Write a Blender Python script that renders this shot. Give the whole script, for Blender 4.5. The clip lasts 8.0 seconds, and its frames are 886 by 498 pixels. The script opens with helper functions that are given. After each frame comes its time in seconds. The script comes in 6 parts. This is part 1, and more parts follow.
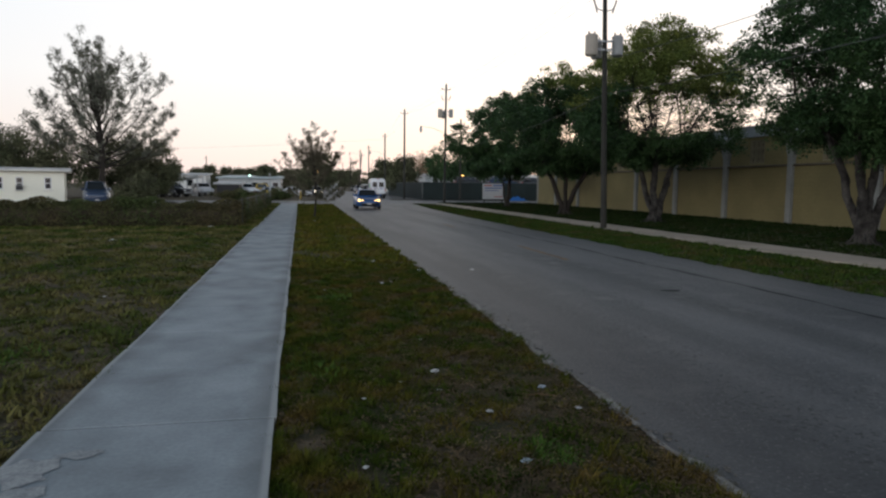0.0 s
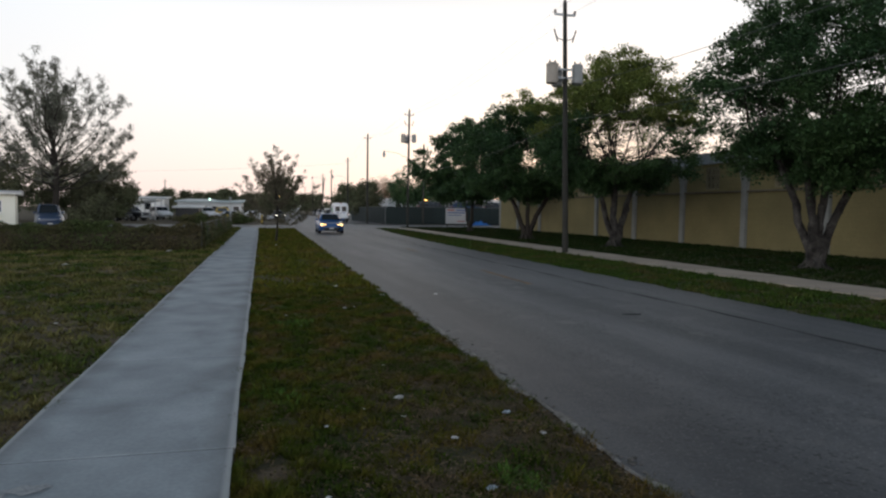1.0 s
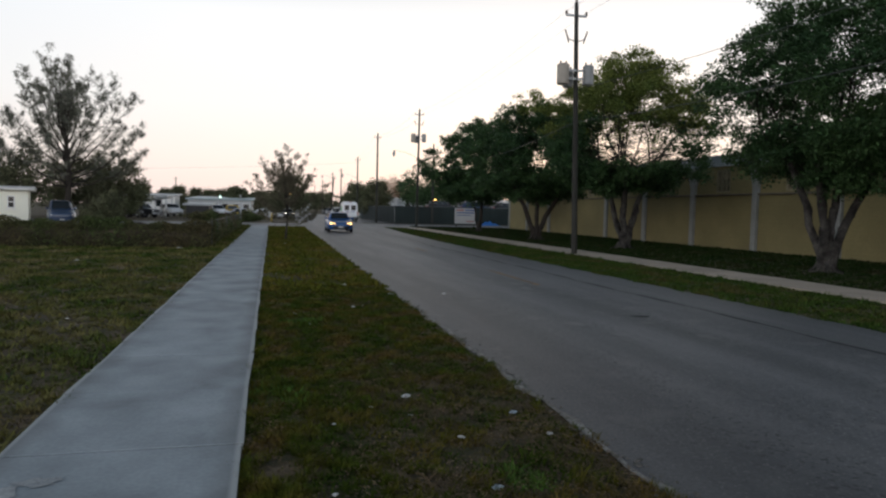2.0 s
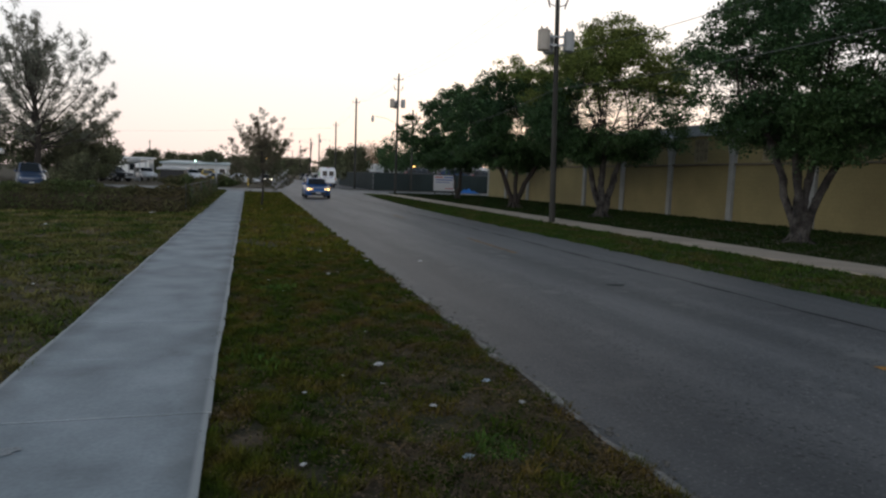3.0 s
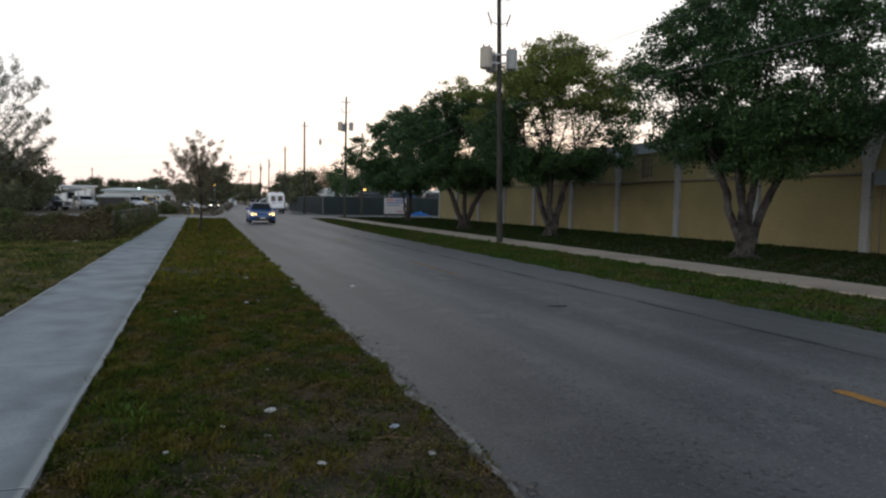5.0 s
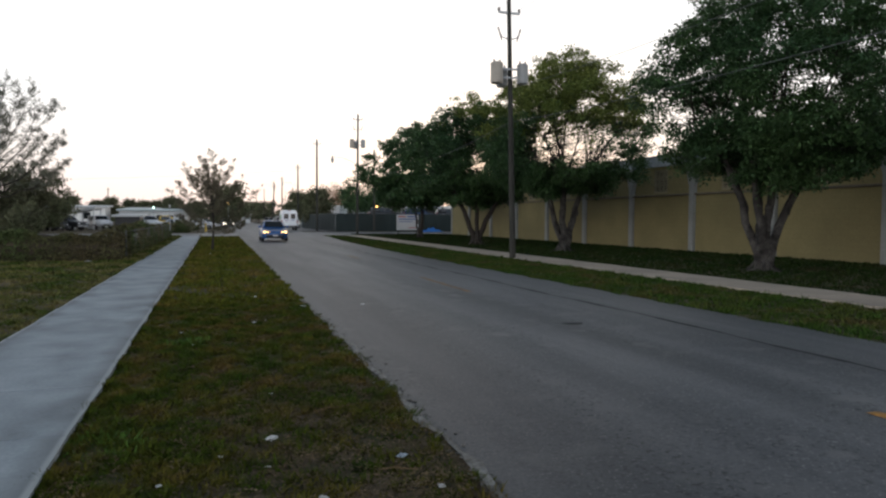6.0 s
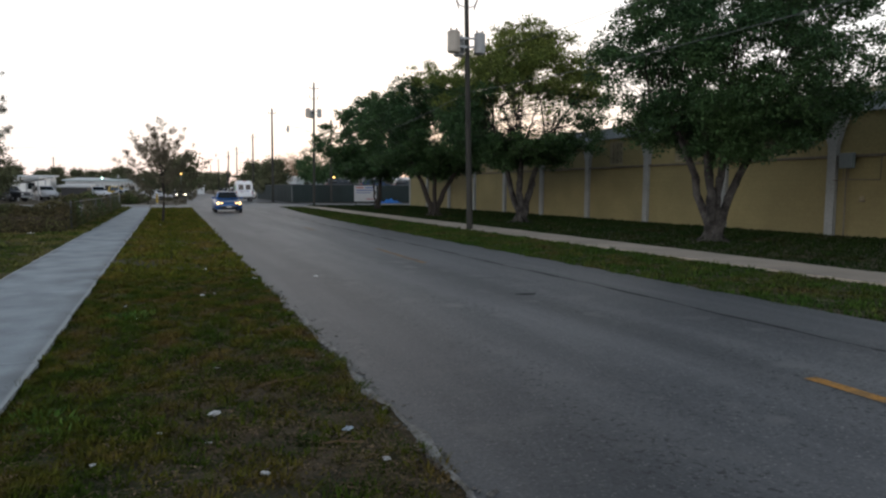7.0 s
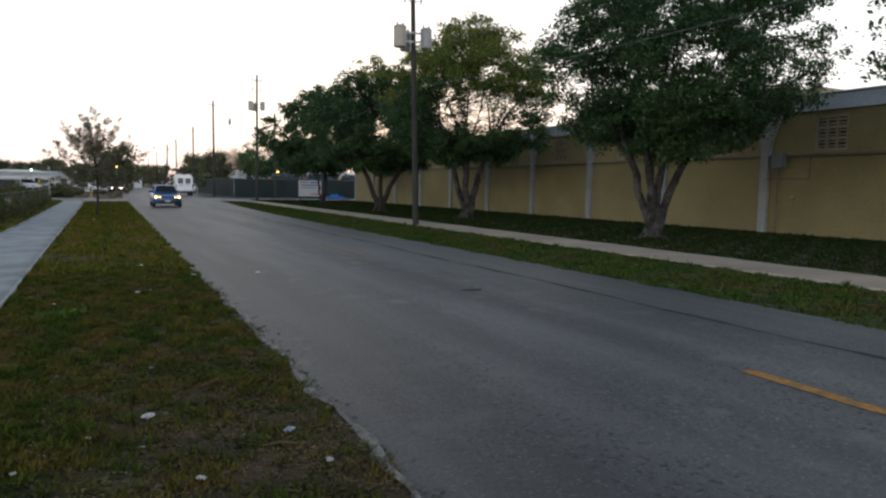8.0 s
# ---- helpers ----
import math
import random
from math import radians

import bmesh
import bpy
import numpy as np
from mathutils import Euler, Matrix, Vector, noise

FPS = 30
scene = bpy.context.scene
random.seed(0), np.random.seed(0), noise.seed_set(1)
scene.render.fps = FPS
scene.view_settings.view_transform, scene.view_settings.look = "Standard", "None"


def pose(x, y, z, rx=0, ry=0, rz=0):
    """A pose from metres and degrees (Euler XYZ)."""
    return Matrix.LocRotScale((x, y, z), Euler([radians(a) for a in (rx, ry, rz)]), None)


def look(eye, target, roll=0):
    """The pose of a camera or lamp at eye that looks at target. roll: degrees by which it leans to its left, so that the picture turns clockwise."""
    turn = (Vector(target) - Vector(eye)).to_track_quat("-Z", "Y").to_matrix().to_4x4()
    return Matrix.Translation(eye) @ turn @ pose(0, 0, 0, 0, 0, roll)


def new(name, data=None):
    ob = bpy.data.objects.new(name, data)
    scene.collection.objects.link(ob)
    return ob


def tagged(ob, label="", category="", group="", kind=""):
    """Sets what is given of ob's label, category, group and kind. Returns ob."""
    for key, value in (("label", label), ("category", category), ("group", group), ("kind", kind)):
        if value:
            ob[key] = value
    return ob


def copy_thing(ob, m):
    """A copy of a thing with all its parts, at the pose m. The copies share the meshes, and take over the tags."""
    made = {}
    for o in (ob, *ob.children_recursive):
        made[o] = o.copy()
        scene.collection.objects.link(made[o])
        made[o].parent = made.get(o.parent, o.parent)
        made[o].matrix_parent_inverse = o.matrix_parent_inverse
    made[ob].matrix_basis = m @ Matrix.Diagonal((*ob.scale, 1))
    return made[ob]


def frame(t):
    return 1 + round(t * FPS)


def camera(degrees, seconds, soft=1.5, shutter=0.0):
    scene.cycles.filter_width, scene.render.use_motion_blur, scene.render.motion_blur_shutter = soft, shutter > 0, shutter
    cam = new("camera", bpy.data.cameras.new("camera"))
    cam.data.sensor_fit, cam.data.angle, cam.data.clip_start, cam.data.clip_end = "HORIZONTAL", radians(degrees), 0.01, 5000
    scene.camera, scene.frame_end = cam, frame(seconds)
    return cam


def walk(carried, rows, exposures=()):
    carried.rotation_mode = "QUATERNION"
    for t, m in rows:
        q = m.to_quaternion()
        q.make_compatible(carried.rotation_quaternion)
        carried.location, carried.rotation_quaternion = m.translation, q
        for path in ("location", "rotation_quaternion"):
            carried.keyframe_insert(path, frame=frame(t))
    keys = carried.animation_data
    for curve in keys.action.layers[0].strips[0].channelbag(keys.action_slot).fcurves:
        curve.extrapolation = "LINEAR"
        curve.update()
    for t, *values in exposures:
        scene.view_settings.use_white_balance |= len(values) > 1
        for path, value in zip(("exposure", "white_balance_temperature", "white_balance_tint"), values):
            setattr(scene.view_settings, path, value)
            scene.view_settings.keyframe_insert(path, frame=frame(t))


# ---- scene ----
cam = camera(66.1, 8.0, soft=2.3)
PATH = [
    (0, (0.187, -0.564, 1.652), (0.597, 1.385, 1.469), 0.6),
    (0.5, (0.18, -0.523, 1.634), (0.623, 1.422, 1.488), 1.0),
    (1, (0.182, -0.537, 1.649), (0.698, 1.392, 1.539), 0.8),
    (2.5, (0.176, -0.562, 1.652), (0.658, 1.375, 1.534), 1.6),
    (3, (0.241, -0.478, 1.646), (0.793, 1.434, 1.441), 2.0),
    (3.5, (0.376, -0.199, 1.609), (1.107, 1.658, 1.469), 2.0),
    (4, (0.567, 0.063, 1.55), (1.292, 1.919, 1.368), 0.3),
    (4.2, (0.691, 0.081, 1.546), (1.391, 1.95, 1.408), 1.5),
    (5.3, (0.871, 0.256, 1.568), (1.541, 2.135, 1.433), 0.8),
    (5.5, (0.885, 0.314, 1.563), (1.602, 2.175, 1.412), 0.4),
    (6, (0.973, 0.405, 1.56), (1.612, 2.298, 1.472), 0.3),
    (6.5, (1.047, 0.422, 1.566), (1.759, 2.286, 1.448), 0.1),
    (7, (1.079, 0.451, 1.55), (1.829, 2.297, 1.379), 0.4),
    (7.5, (1.094, 0.486, 1.551), (1.912, 2.303, 1.379), 1.0),
    (8, (1.112, 0.517, 1.539), (2.006, 2.297, 1.358), 0.9),
]
walk(cam, [(t, look(eye, target, roll)) for t, eye, target, roll in PATH],
     [(0.0, 0.02), (2.5, -0.03), (4.0, 0.14), (5.5, 0.22), (8.0, 0.37)])

# ---- world and sun ----
world = bpy.data.worlds.new("dusk_sky")
scene.world = world
world.use_nodes = True
wn, wl = world.node_tree.nodes, world.node_tree.links
wn.clear()
SUN_AZ = radians(24.0)   # the glow lies to the right of the road's far end
SUN_EL = radians(4.0)
sky = wn.new("ShaderNodeTexSky")
sky.sky_type = "NISHITA"
sky.sun_disc = False
sky.sun_elevation = SUN_EL
sky.sun_rotation = SUN_AZ
sky.air_density, sky.dust_density, sky.ozone_density = 1.0, 2.0, 1.0
coord = wn.new("ShaderNodeTexCoord")
sep = wn.new("ShaderNodeSeparateXYZ")
haze = wn.new("ShaderNodeValToRGB")
haze.color_ramp.elements[0].position, haze.color_ramp.elements[0].color = 0.0, (0.98, 0.79, 0.735, 1)
haze.color_ramp.elements[1].position, haze.color_ramp.elements[1].color = 1.0, (0.044, 0.059, 0.077, 1)
for p_, c_ in ((0.07, (1.0, 0.895, 0.84, 1)), (0.14, (1.0, 0.965, 0.945, 1)), (0.26, (0.97, 0.98, 1.0, 1)), (0.42, (0.35, 0.40, 0.465, 1)), (0.65, (0.078, 0.101, 0.130, 1))):
    e_ = haze.color_ramp.elements.new(p_)
    e_.color = c_
# the open sky behind is a little brighter than the hazy west
toward = wn.new("ShaderNodeVectorMath")
toward.operation = "DOT_PRODUCT"
toward.inputs[1].default_value = (math.sin(SUN_AZ), math.cos(SUN_AZ), 0.0)
dim = wn.new("ShaderNodeMapRange")
dim.interpolation_type = "SMOOTHSTEP"
dim.inputs["From Min"].default_value, dim.inputs["From Max"].default_value = -0.7, 0.5
dim.inputs["To Min"].default_value, dim.inputs["To Max"].default_value = 2.48, 1.02
away_ = wn.new("ShaderNodeMapRange")
away_.interpolation_type = "SMOOTHSTEP"
away_.inputs["From Min"].default_value, away_.inputs["From Max"].default_value = 0.55, 0.92
cool = wn.new("ShaderNodeMix")
cool.data_type, cool.blend_type = "RGBA", "MIX"
cool.inputs[6].default_value, cool.inputs[7].default_value = (0.85, 0.885, 0.92, 1), (1, 1, 1, 1)
tint = wn.new("ShaderNodeMix")
tint.data_type, tint.blend_type = "RGBA", "MULTIPLY"
tint.inputs["Factor"].default_value = 1.0
bg_sky, bg_haze, both, wout = wn.new("ShaderNodeBackground"), wn.new("ShaderNodeBackground"), wn.new("ShaderNodeAddShader"), wn.new("ShaderNodeOutputWorld")
bg_sky.inputs["Strength"].default_value = 0.012
wl.new(coord.outputs["Generated"], sep.inputs[0])
wl.new(coord.outputs["Generated"], toward.inputs[0])
wl.new(toward.outputs["Value"], dim.inputs["Value"])
wl.new(dim.outputs["Result"], bg_haze.inputs["Strength"])
wl.new(sep.outputs["Z"], haze.inputs[0])
wl.new(toward.outputs["Value"], away_.inputs["Value"])
wl.new(away_.outputs["Result"], cool.inputs["Factor"])
wl.new(haze.outputs[0], tint.inputs[6])
wl.new(cool.outputs[2], tint.inputs[7])
wl.new(tint.outputs[2], bg_haze.inputs["Color"])
wl.new(sky.outputs[0], bg_sky.inputs["Color"])
wl.new(bg_sky.outputs[0], both.inputs[0])
wl.new(bg_haze.outputs[0], both.inputs[1])
wl.new(both.outputs[0], wout.inputs[0])

sun = new("sun", bpy.data.lights.new("sun", "SUN"))
sun.data.energy, sun.data.angle, sun.data.color = 0.15, radians(20), (1.0, 0.80, 0.62)
sun.matrix_world = look((0, 0, 50), (-math.sin(SUN_AZ) * 100, -math.cos(SUN_AZ) * 100, 50 - 100 * math.tan(radians(8))))

# ---- materials ----
def mat(name, col, rough=0.8, var=0.18, big=0.6, small=18.0, bump=0.15, metal=0.0, second=None, island=0.0, piece=0.0, emit=None, spec=0.5, dist=0.01):
    """A surface with colour variation at two scales, fine relief and its own roughness."""
    m = bpy.data.materials.new(name)
    m.use_nodes = True
    n, l = m.node_tree.nodes, m.node_tree.links
    b = n["Principled BSDF"]
    b.inputs["Roughness"].default_value = rough
    b.inputs["Metallic"].default_value = metal
    b.inputs["Specular IOR Level"].default_value = spec
    tc = n.new("ShaderNodeTexCoord")
    n1, n2 = n.new("ShaderNodeTexNoise"), n.new("ShaderNodeTexNoise")
    n1.inputs["Scale"].default_value, n1.inputs["Detail"].default_value = big, 5
    n2.inputs["Scale"].default_value, n2.inputs["Detail"].default_value = small, 6
    l.new(tc.outputs["Object"], n1.inputs["Vector"])
    l.new(tc.outputs["Object"], n2.inputs["Vector"])
    r = n.new("ShaderNodeValToRGB")
    other = second or [c * (1 - var) for c in col]
    r.color_ramp.elements[0].position, r.color_ramp.elements[1].position = 0.38, 0.62
    r.color_ramp.elements[0].color, r.color_ramp.elements[1].color = (*other, 1), (*col, 1)
    l.new(n1.outputs["Fac"], r.inputs[0])
    mul = n.new("ShaderNodeMix")
    mul.data_type, mul.blend_type = "RGBA", "MULTIPLY"
    mul.inputs["Factor"].default_value = 1.0
    mr = n.new("ShaderNodeMapRange")
    mr.inputs["From Min"].default_value, mr.inputs["From Max"].default_value = 0.25, 0.75
    mr.inputs["To Min"].default_value, mr.inputs["To Max"].default_value = 1 - var, 1 + var
    l.new(n2.outputs["Fac"], mr.inputs["Value"])
    cc = n.new("ShaderNodeCombineColor")
    for k in range(3):
        l.new(mr.outputs["Result"], cc.inputs[k])
    l.new(r.outputs[0], mul.inputs[6])
    l.new(cc.outputs[0], mul.inputs[7])
    last = mul.outputs[2]
    if island or piece:
        src = n.new("ShaderNodeNewGeometry").outputs["Random Per Island"] if island else n.new("ShaderNodeObjectInfo").outputs["Random"]
        a = island or piece
        mr2 = n.new("ShaderNodeMapRange")
        mr2.inputs["To Min"].default_value, mr2.inputs["To Max"].default_value = 1 - a, 1 + a
        l.new(src, mr2.inputs["Value"])
        hs = n.new("ShaderNodeHueSaturation")
        l.new(mr2.outputs["Result"], hs.inputs["Value"])
        l.new(last, hs.inputs["Color"])
        last = hs.outputs[0]
    l.new(last, b.inputs["Base Color"])
    if bump:
        bp = n.new("ShaderNodeBump")
        bp.inputs["Strength"].default_value, bp.inputs["Distance"].default_value = bump, dist
        l.new(n2.outputs["Fac"], bp.inputs["Height"])
        l.new(bp.outputs[0], b.inputs["Normal"])
    if emit:
        b.inputs["Emission Color"].default_value = (*emit[0], 1)
        b.inputs["Emission Strength"].default_value = emit[1]
    return m


def glass_mat(name, col):
    m = bpy.data.materials.new(name)
    m.use_nodes = True
    b = m.node_tree.nodes["Principled BSDF"]
    b.inputs["Base Color"].default_value = (*col, 1)
    b.inputs["Roughness"].default_value = 0.06
    b.inputs["Specular IOR Level"].default_value = 0.6
    return m


def recolour(m, stops, scale, stretch=(1, 1, 1), detail=6.0):
    """Gives a material a wider run of colours over a noise that may be drawn out along one way."""
    n, l = m.node_tree.nodes, m.node_tree.links
    ramp = next(q for q in n if q.bl_idname == "ShaderNodeValToRGB")
    tex = ramp.inputs[0].links[0].from_node
    tex.inputs["Scale"].default_value, tex.inputs["Detail"].default_value = scale, detail
    mp = n.new("ShaderNodeMapping")
    mp.inputs["Scale"].default_value = stretch
    l.new(next(q for q in n if q.bl_idname == "ShaderNodeTexCoord").outputs["Object"], mp.inputs["Vector"])
    l.new(mp.outputs[0], tex.inputs["Vector"])
    e = ramp.color_ramp.elements
    e[0].position, e[0].color = stops[0][0], (*stops[0][1], 1)
    e[1].position, e[1].color = stops[-1][0], (*stops[-1][1], 1)
    for p, c in stops[1:-1]:
        q = e.new(p)
        q.color = (*c, 1)
    return m


GROUND = recolour(mat("lawn_soil", (0.1, 0.1, 0.03), 0.95, 0.45, 0.35, 30.0, 1.0, dist=0.03), ((0.28, (0.022, 0.028, 0.006)), (0.42, (0.038, 0.034, 0.011)), (0.54, (0.080, 0.056, 0.028)), (0.68, (0.142, 0.102, 0.062)), (0.82, (0.05, 0.040, 0.020))), 2.2)
BLADE = recolour(mat("grass_blade", (0.1, 0.1, 0.03), 0.8, 0.30, 0.55, 6.0, 0.0, island=0.42, spec=0.12), ((0.30, (0.021, 0.044, 0.003)), (0.44, (0.042, 0.062, 0.005)), (0.55, (0.076, 0.072, 0.009)), (0.65, (0.108, 0.074, 0.019)), (0.80, (0.140, 0.090, 0.038))), 2.3, (1, 0.8, 1), 9.0)
BLADE_LAWN = recolour(mat("grass_blade_lawn", (0.1, 0.1, 0.03), 0.8, 0.30, 0.35, 4.0, 0.0, island=0.42, spec=0.12), ((0.30, (0.030, 0.058, 0.008)), (0.43, (0.060, 0.080, 0.014)), (0.55, (0.122, 0.115, 0.034)), (0.72, (0.190, 0.147, 0.071))), 1.0, (1, 0.7, 1), 8.0)
# Lawn before the wall: the shade under the trees is mixed into these greens.
BLADE_FAR = recolour(mat("grass_blade_tree_shade", (0.1, 0.1, 0.03), 0.75, 0.25, 0.35, 3.0, 0.0, island=0.45, spec=0.12), ((0.30, (0.010, 0.025, 0.004)), (0.50, (0.016, 0.031, 0.005)), (0.66, (0.030, 0.030, 0.010)), (0.78, (0.042, 0.032, 0.017))), 0.6)
BLADE_VERGE = recolour(mat("grass_blade_kerbside", (0.1, 0.1, 0.03), 0.75, 0.30, 0.35, 3.0, 0.0, island=0.5, spec=0.15), ((0.30, (0.022, 0.054, 0.006)), (0.48, (0.036, 0.064, 0.008)), (0.62, (0.068, 0.064, 0.016)), (0.78, (0.093, 0.063, 0.031))), 0.9)
BLADE_OUT = recolour(mat("grass_blade_olive", (0.1, 0.1, 0.03), 0.8, 0.30, 0.55, 5.0, 0.0, island=0.4, spec=0.12), ((0.30, (0.050, 0.072, 0.007)), (0.48, (0.082, 0.086, 0.010)), (0.60, (0.115, 0.092, 0.017)), (0.74, (0.145, 0.098, 0.034))), 1.2, (1, 0.6, 1), 8.0)
STRAW = mat("dry_straw_blade", (0.165, 0.110, 0.060), 0.85, 0.2, 3.0, 20.0, 0.0, second=(0.085, 0.055, 0.030), island=0.55, spec=0.2)
DEBRIS = mat("dry_leaf_bits", (0.20, 0.135, 0.075), 0.9, 0.2, 3.0, 20.0, 0.0, second=(0.10, 0.065, 0.038), island=0.6)
BOX_GREEN = mat("grey_green_box_paint", (0.125, 0.15, 0.145), 0.6, 0.1, 3.0, 12.0, 0.05)
WEED = mat("bright_weed_leaf", (0.046, 0.108, 0.013), 0.7, 0.2, 2.0, 9.0, 0.0, second=(0.066, 0.115, 0.018), island=0.4, spec=0.2)
ASPHALT = recolour(mat("worn_asphalt", (0.1, 0.1, 0.1), 0.54, 0.30, 0.30, 40.0, 0.6, spec=0.44, dist=0.008), ((0.32, (0.084, 0.085, 0.089)), (0.45, (0.100, 0.101, 0.105)), (0.57, (0.128, 0.128, 0.131)), (0.70, (0.160, 0.159, 0.160))), 1.3, (1.0, 0.08, 1.0), 8.0)
def pitted(m, pits, chips):
    """Adds dark pits where the surface has worn, and pale stone chips."""
    n, l = m.node_tree.nodes, m.node_tree.links
    b = n["Principled BSDF"]
    last = b.inputs["Base Color"].links[0].from_socket
    tc = next(q for q in n if q.bl_idname == "ShaderNodeTexCoord").outputs["Object"]
    mask = n.new("ShaderNodeTexNoise")
    mask.inputs["Scale"].default_value = 1.6
    mp = n.new("ShaderNodeMapping")
    mp.inputs["Scale"].default_value = (0.55, 0.12, 1.0)
    l.new(tc, mp.inputs["Vector"])
    l.new(mp.outputs[0], mask.inputs["Vector"])
    for scale, low, high, colour, masked in ((19.0, 0.58, 0.63, pits, True), (44.0, 0.61, 0.69, chips, False), (2.2, 0.54, 0.70, [c * 0.5 + 0.05 for c in chips], True)):
        t = n.new("ShaderNodeTexNoise")
        t.inputs["Scale"].default_value, t.inputs["Detail"].default_value = scale, 3
        l.new(tc, t.inputs["Vector"])
        r = n.new("ShaderNodeMapRange")
        r.inputs["From Min"].default_value, r.inputs["From Max"].default_value = low, high
        l.new(t.outputs["Fac"], r.inputs["Value"])
        fac = r.outputs["Result"]
        if masked:
            r2 = n.new("ShaderNodeMapRange")
            r2.inputs["From Min"].default_value, r2.inputs["From Max"].default_value = 0.44, 0.57
            r2.inputs["To Max"].default_value = 0.9
            l.new(mask.outputs["Fac"], r2.inputs["Value"])
            k = n.new("ShaderNodeMath")
            k.operation = "MULTIPLY"
            l.new(fac, k.inputs[0])
            l.new(r2.outputs["Result"], k.inputs[1])
            fac = k.outputs[0]
        mx = n.new("ShaderNodeMix")
        mx.data_type = "RGBA"
        l.new(fac, mx.inputs["Factor"])
        l.new(last, mx.inputs[6])
        mx.inputs[7].default_value = (*colour, 1)
        last = mx.outputs[2]
    l.new(last, b.inputs["Base Color"])
    return m


def by_place(m):
    """Draws a material's patterns over the place, so that alike pieces differ."""
    n, l = m.node_tree.nodes, m.node_tree.links
    where = n.new("ShaderNodeNewGeometry").outputs["Position"]
    for q in list(l):
        if q.from_node.bl_idname == "ShaderNodeTexCoord":
            l.new(where, q.to_socket)
    return m


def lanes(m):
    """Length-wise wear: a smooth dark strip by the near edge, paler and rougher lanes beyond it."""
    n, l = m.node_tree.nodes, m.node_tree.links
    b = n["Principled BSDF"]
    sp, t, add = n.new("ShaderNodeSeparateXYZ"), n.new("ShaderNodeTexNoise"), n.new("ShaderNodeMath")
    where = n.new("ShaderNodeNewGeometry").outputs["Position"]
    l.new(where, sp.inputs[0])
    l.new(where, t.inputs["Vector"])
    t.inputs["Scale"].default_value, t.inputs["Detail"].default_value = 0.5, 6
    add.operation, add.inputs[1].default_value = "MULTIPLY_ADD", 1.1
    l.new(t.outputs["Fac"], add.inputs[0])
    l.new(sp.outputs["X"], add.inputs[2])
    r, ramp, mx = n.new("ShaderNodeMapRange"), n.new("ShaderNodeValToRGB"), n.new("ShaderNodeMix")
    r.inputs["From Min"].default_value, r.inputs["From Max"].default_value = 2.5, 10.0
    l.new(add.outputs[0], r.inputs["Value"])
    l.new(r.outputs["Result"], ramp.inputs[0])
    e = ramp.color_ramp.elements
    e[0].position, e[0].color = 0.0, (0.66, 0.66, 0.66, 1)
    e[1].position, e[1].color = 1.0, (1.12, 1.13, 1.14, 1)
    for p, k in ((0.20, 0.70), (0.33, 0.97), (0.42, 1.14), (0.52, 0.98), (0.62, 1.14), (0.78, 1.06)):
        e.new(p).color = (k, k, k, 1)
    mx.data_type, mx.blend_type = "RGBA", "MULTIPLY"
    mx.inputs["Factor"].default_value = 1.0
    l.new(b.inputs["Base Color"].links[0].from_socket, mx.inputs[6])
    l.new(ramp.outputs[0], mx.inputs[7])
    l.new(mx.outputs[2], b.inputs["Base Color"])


pitted(ASPHALT, (0.035, 0.035, 0.036), (0.26, 0.25, 0.24))
SIDE_ASPHALT = ASPHALT.copy()
SIDE_ASPHALT.name = "side_street_asphalt"
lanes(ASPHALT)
ASPHALT_OLD = mat("patched_asphalt", (0.05, 0.05, 0.052), 0.9, 0.2, 0.8, 40.0, 0.4)
CONCRETE = recolour(mat("sidewalk_concrete", (0.3, 0.3, 0.3), 0.7, 0.12, 0.9, 35.0, 0.3, piece=0.06, dist=0.004), ((0.28, (0.185, 0.211, 0.228)), (0.42, (0.244, 0.280, 0.303)), (0.56, (0.292, 0.332, 0.359)), (0.72, (0.350, 0.390, 0.417))), 1.5, (1.0, 0.9, 1.0), 9.0)
CONCRETE_WARM = mat("far_sidewalk_concrete", (0.44, 0.36, 0.285), 0.9, 0.14, 0.7, 30.0, 0.3, second=(0.36, 0.30, 0.24), piece=0.06)
by_place(CONCRETE)


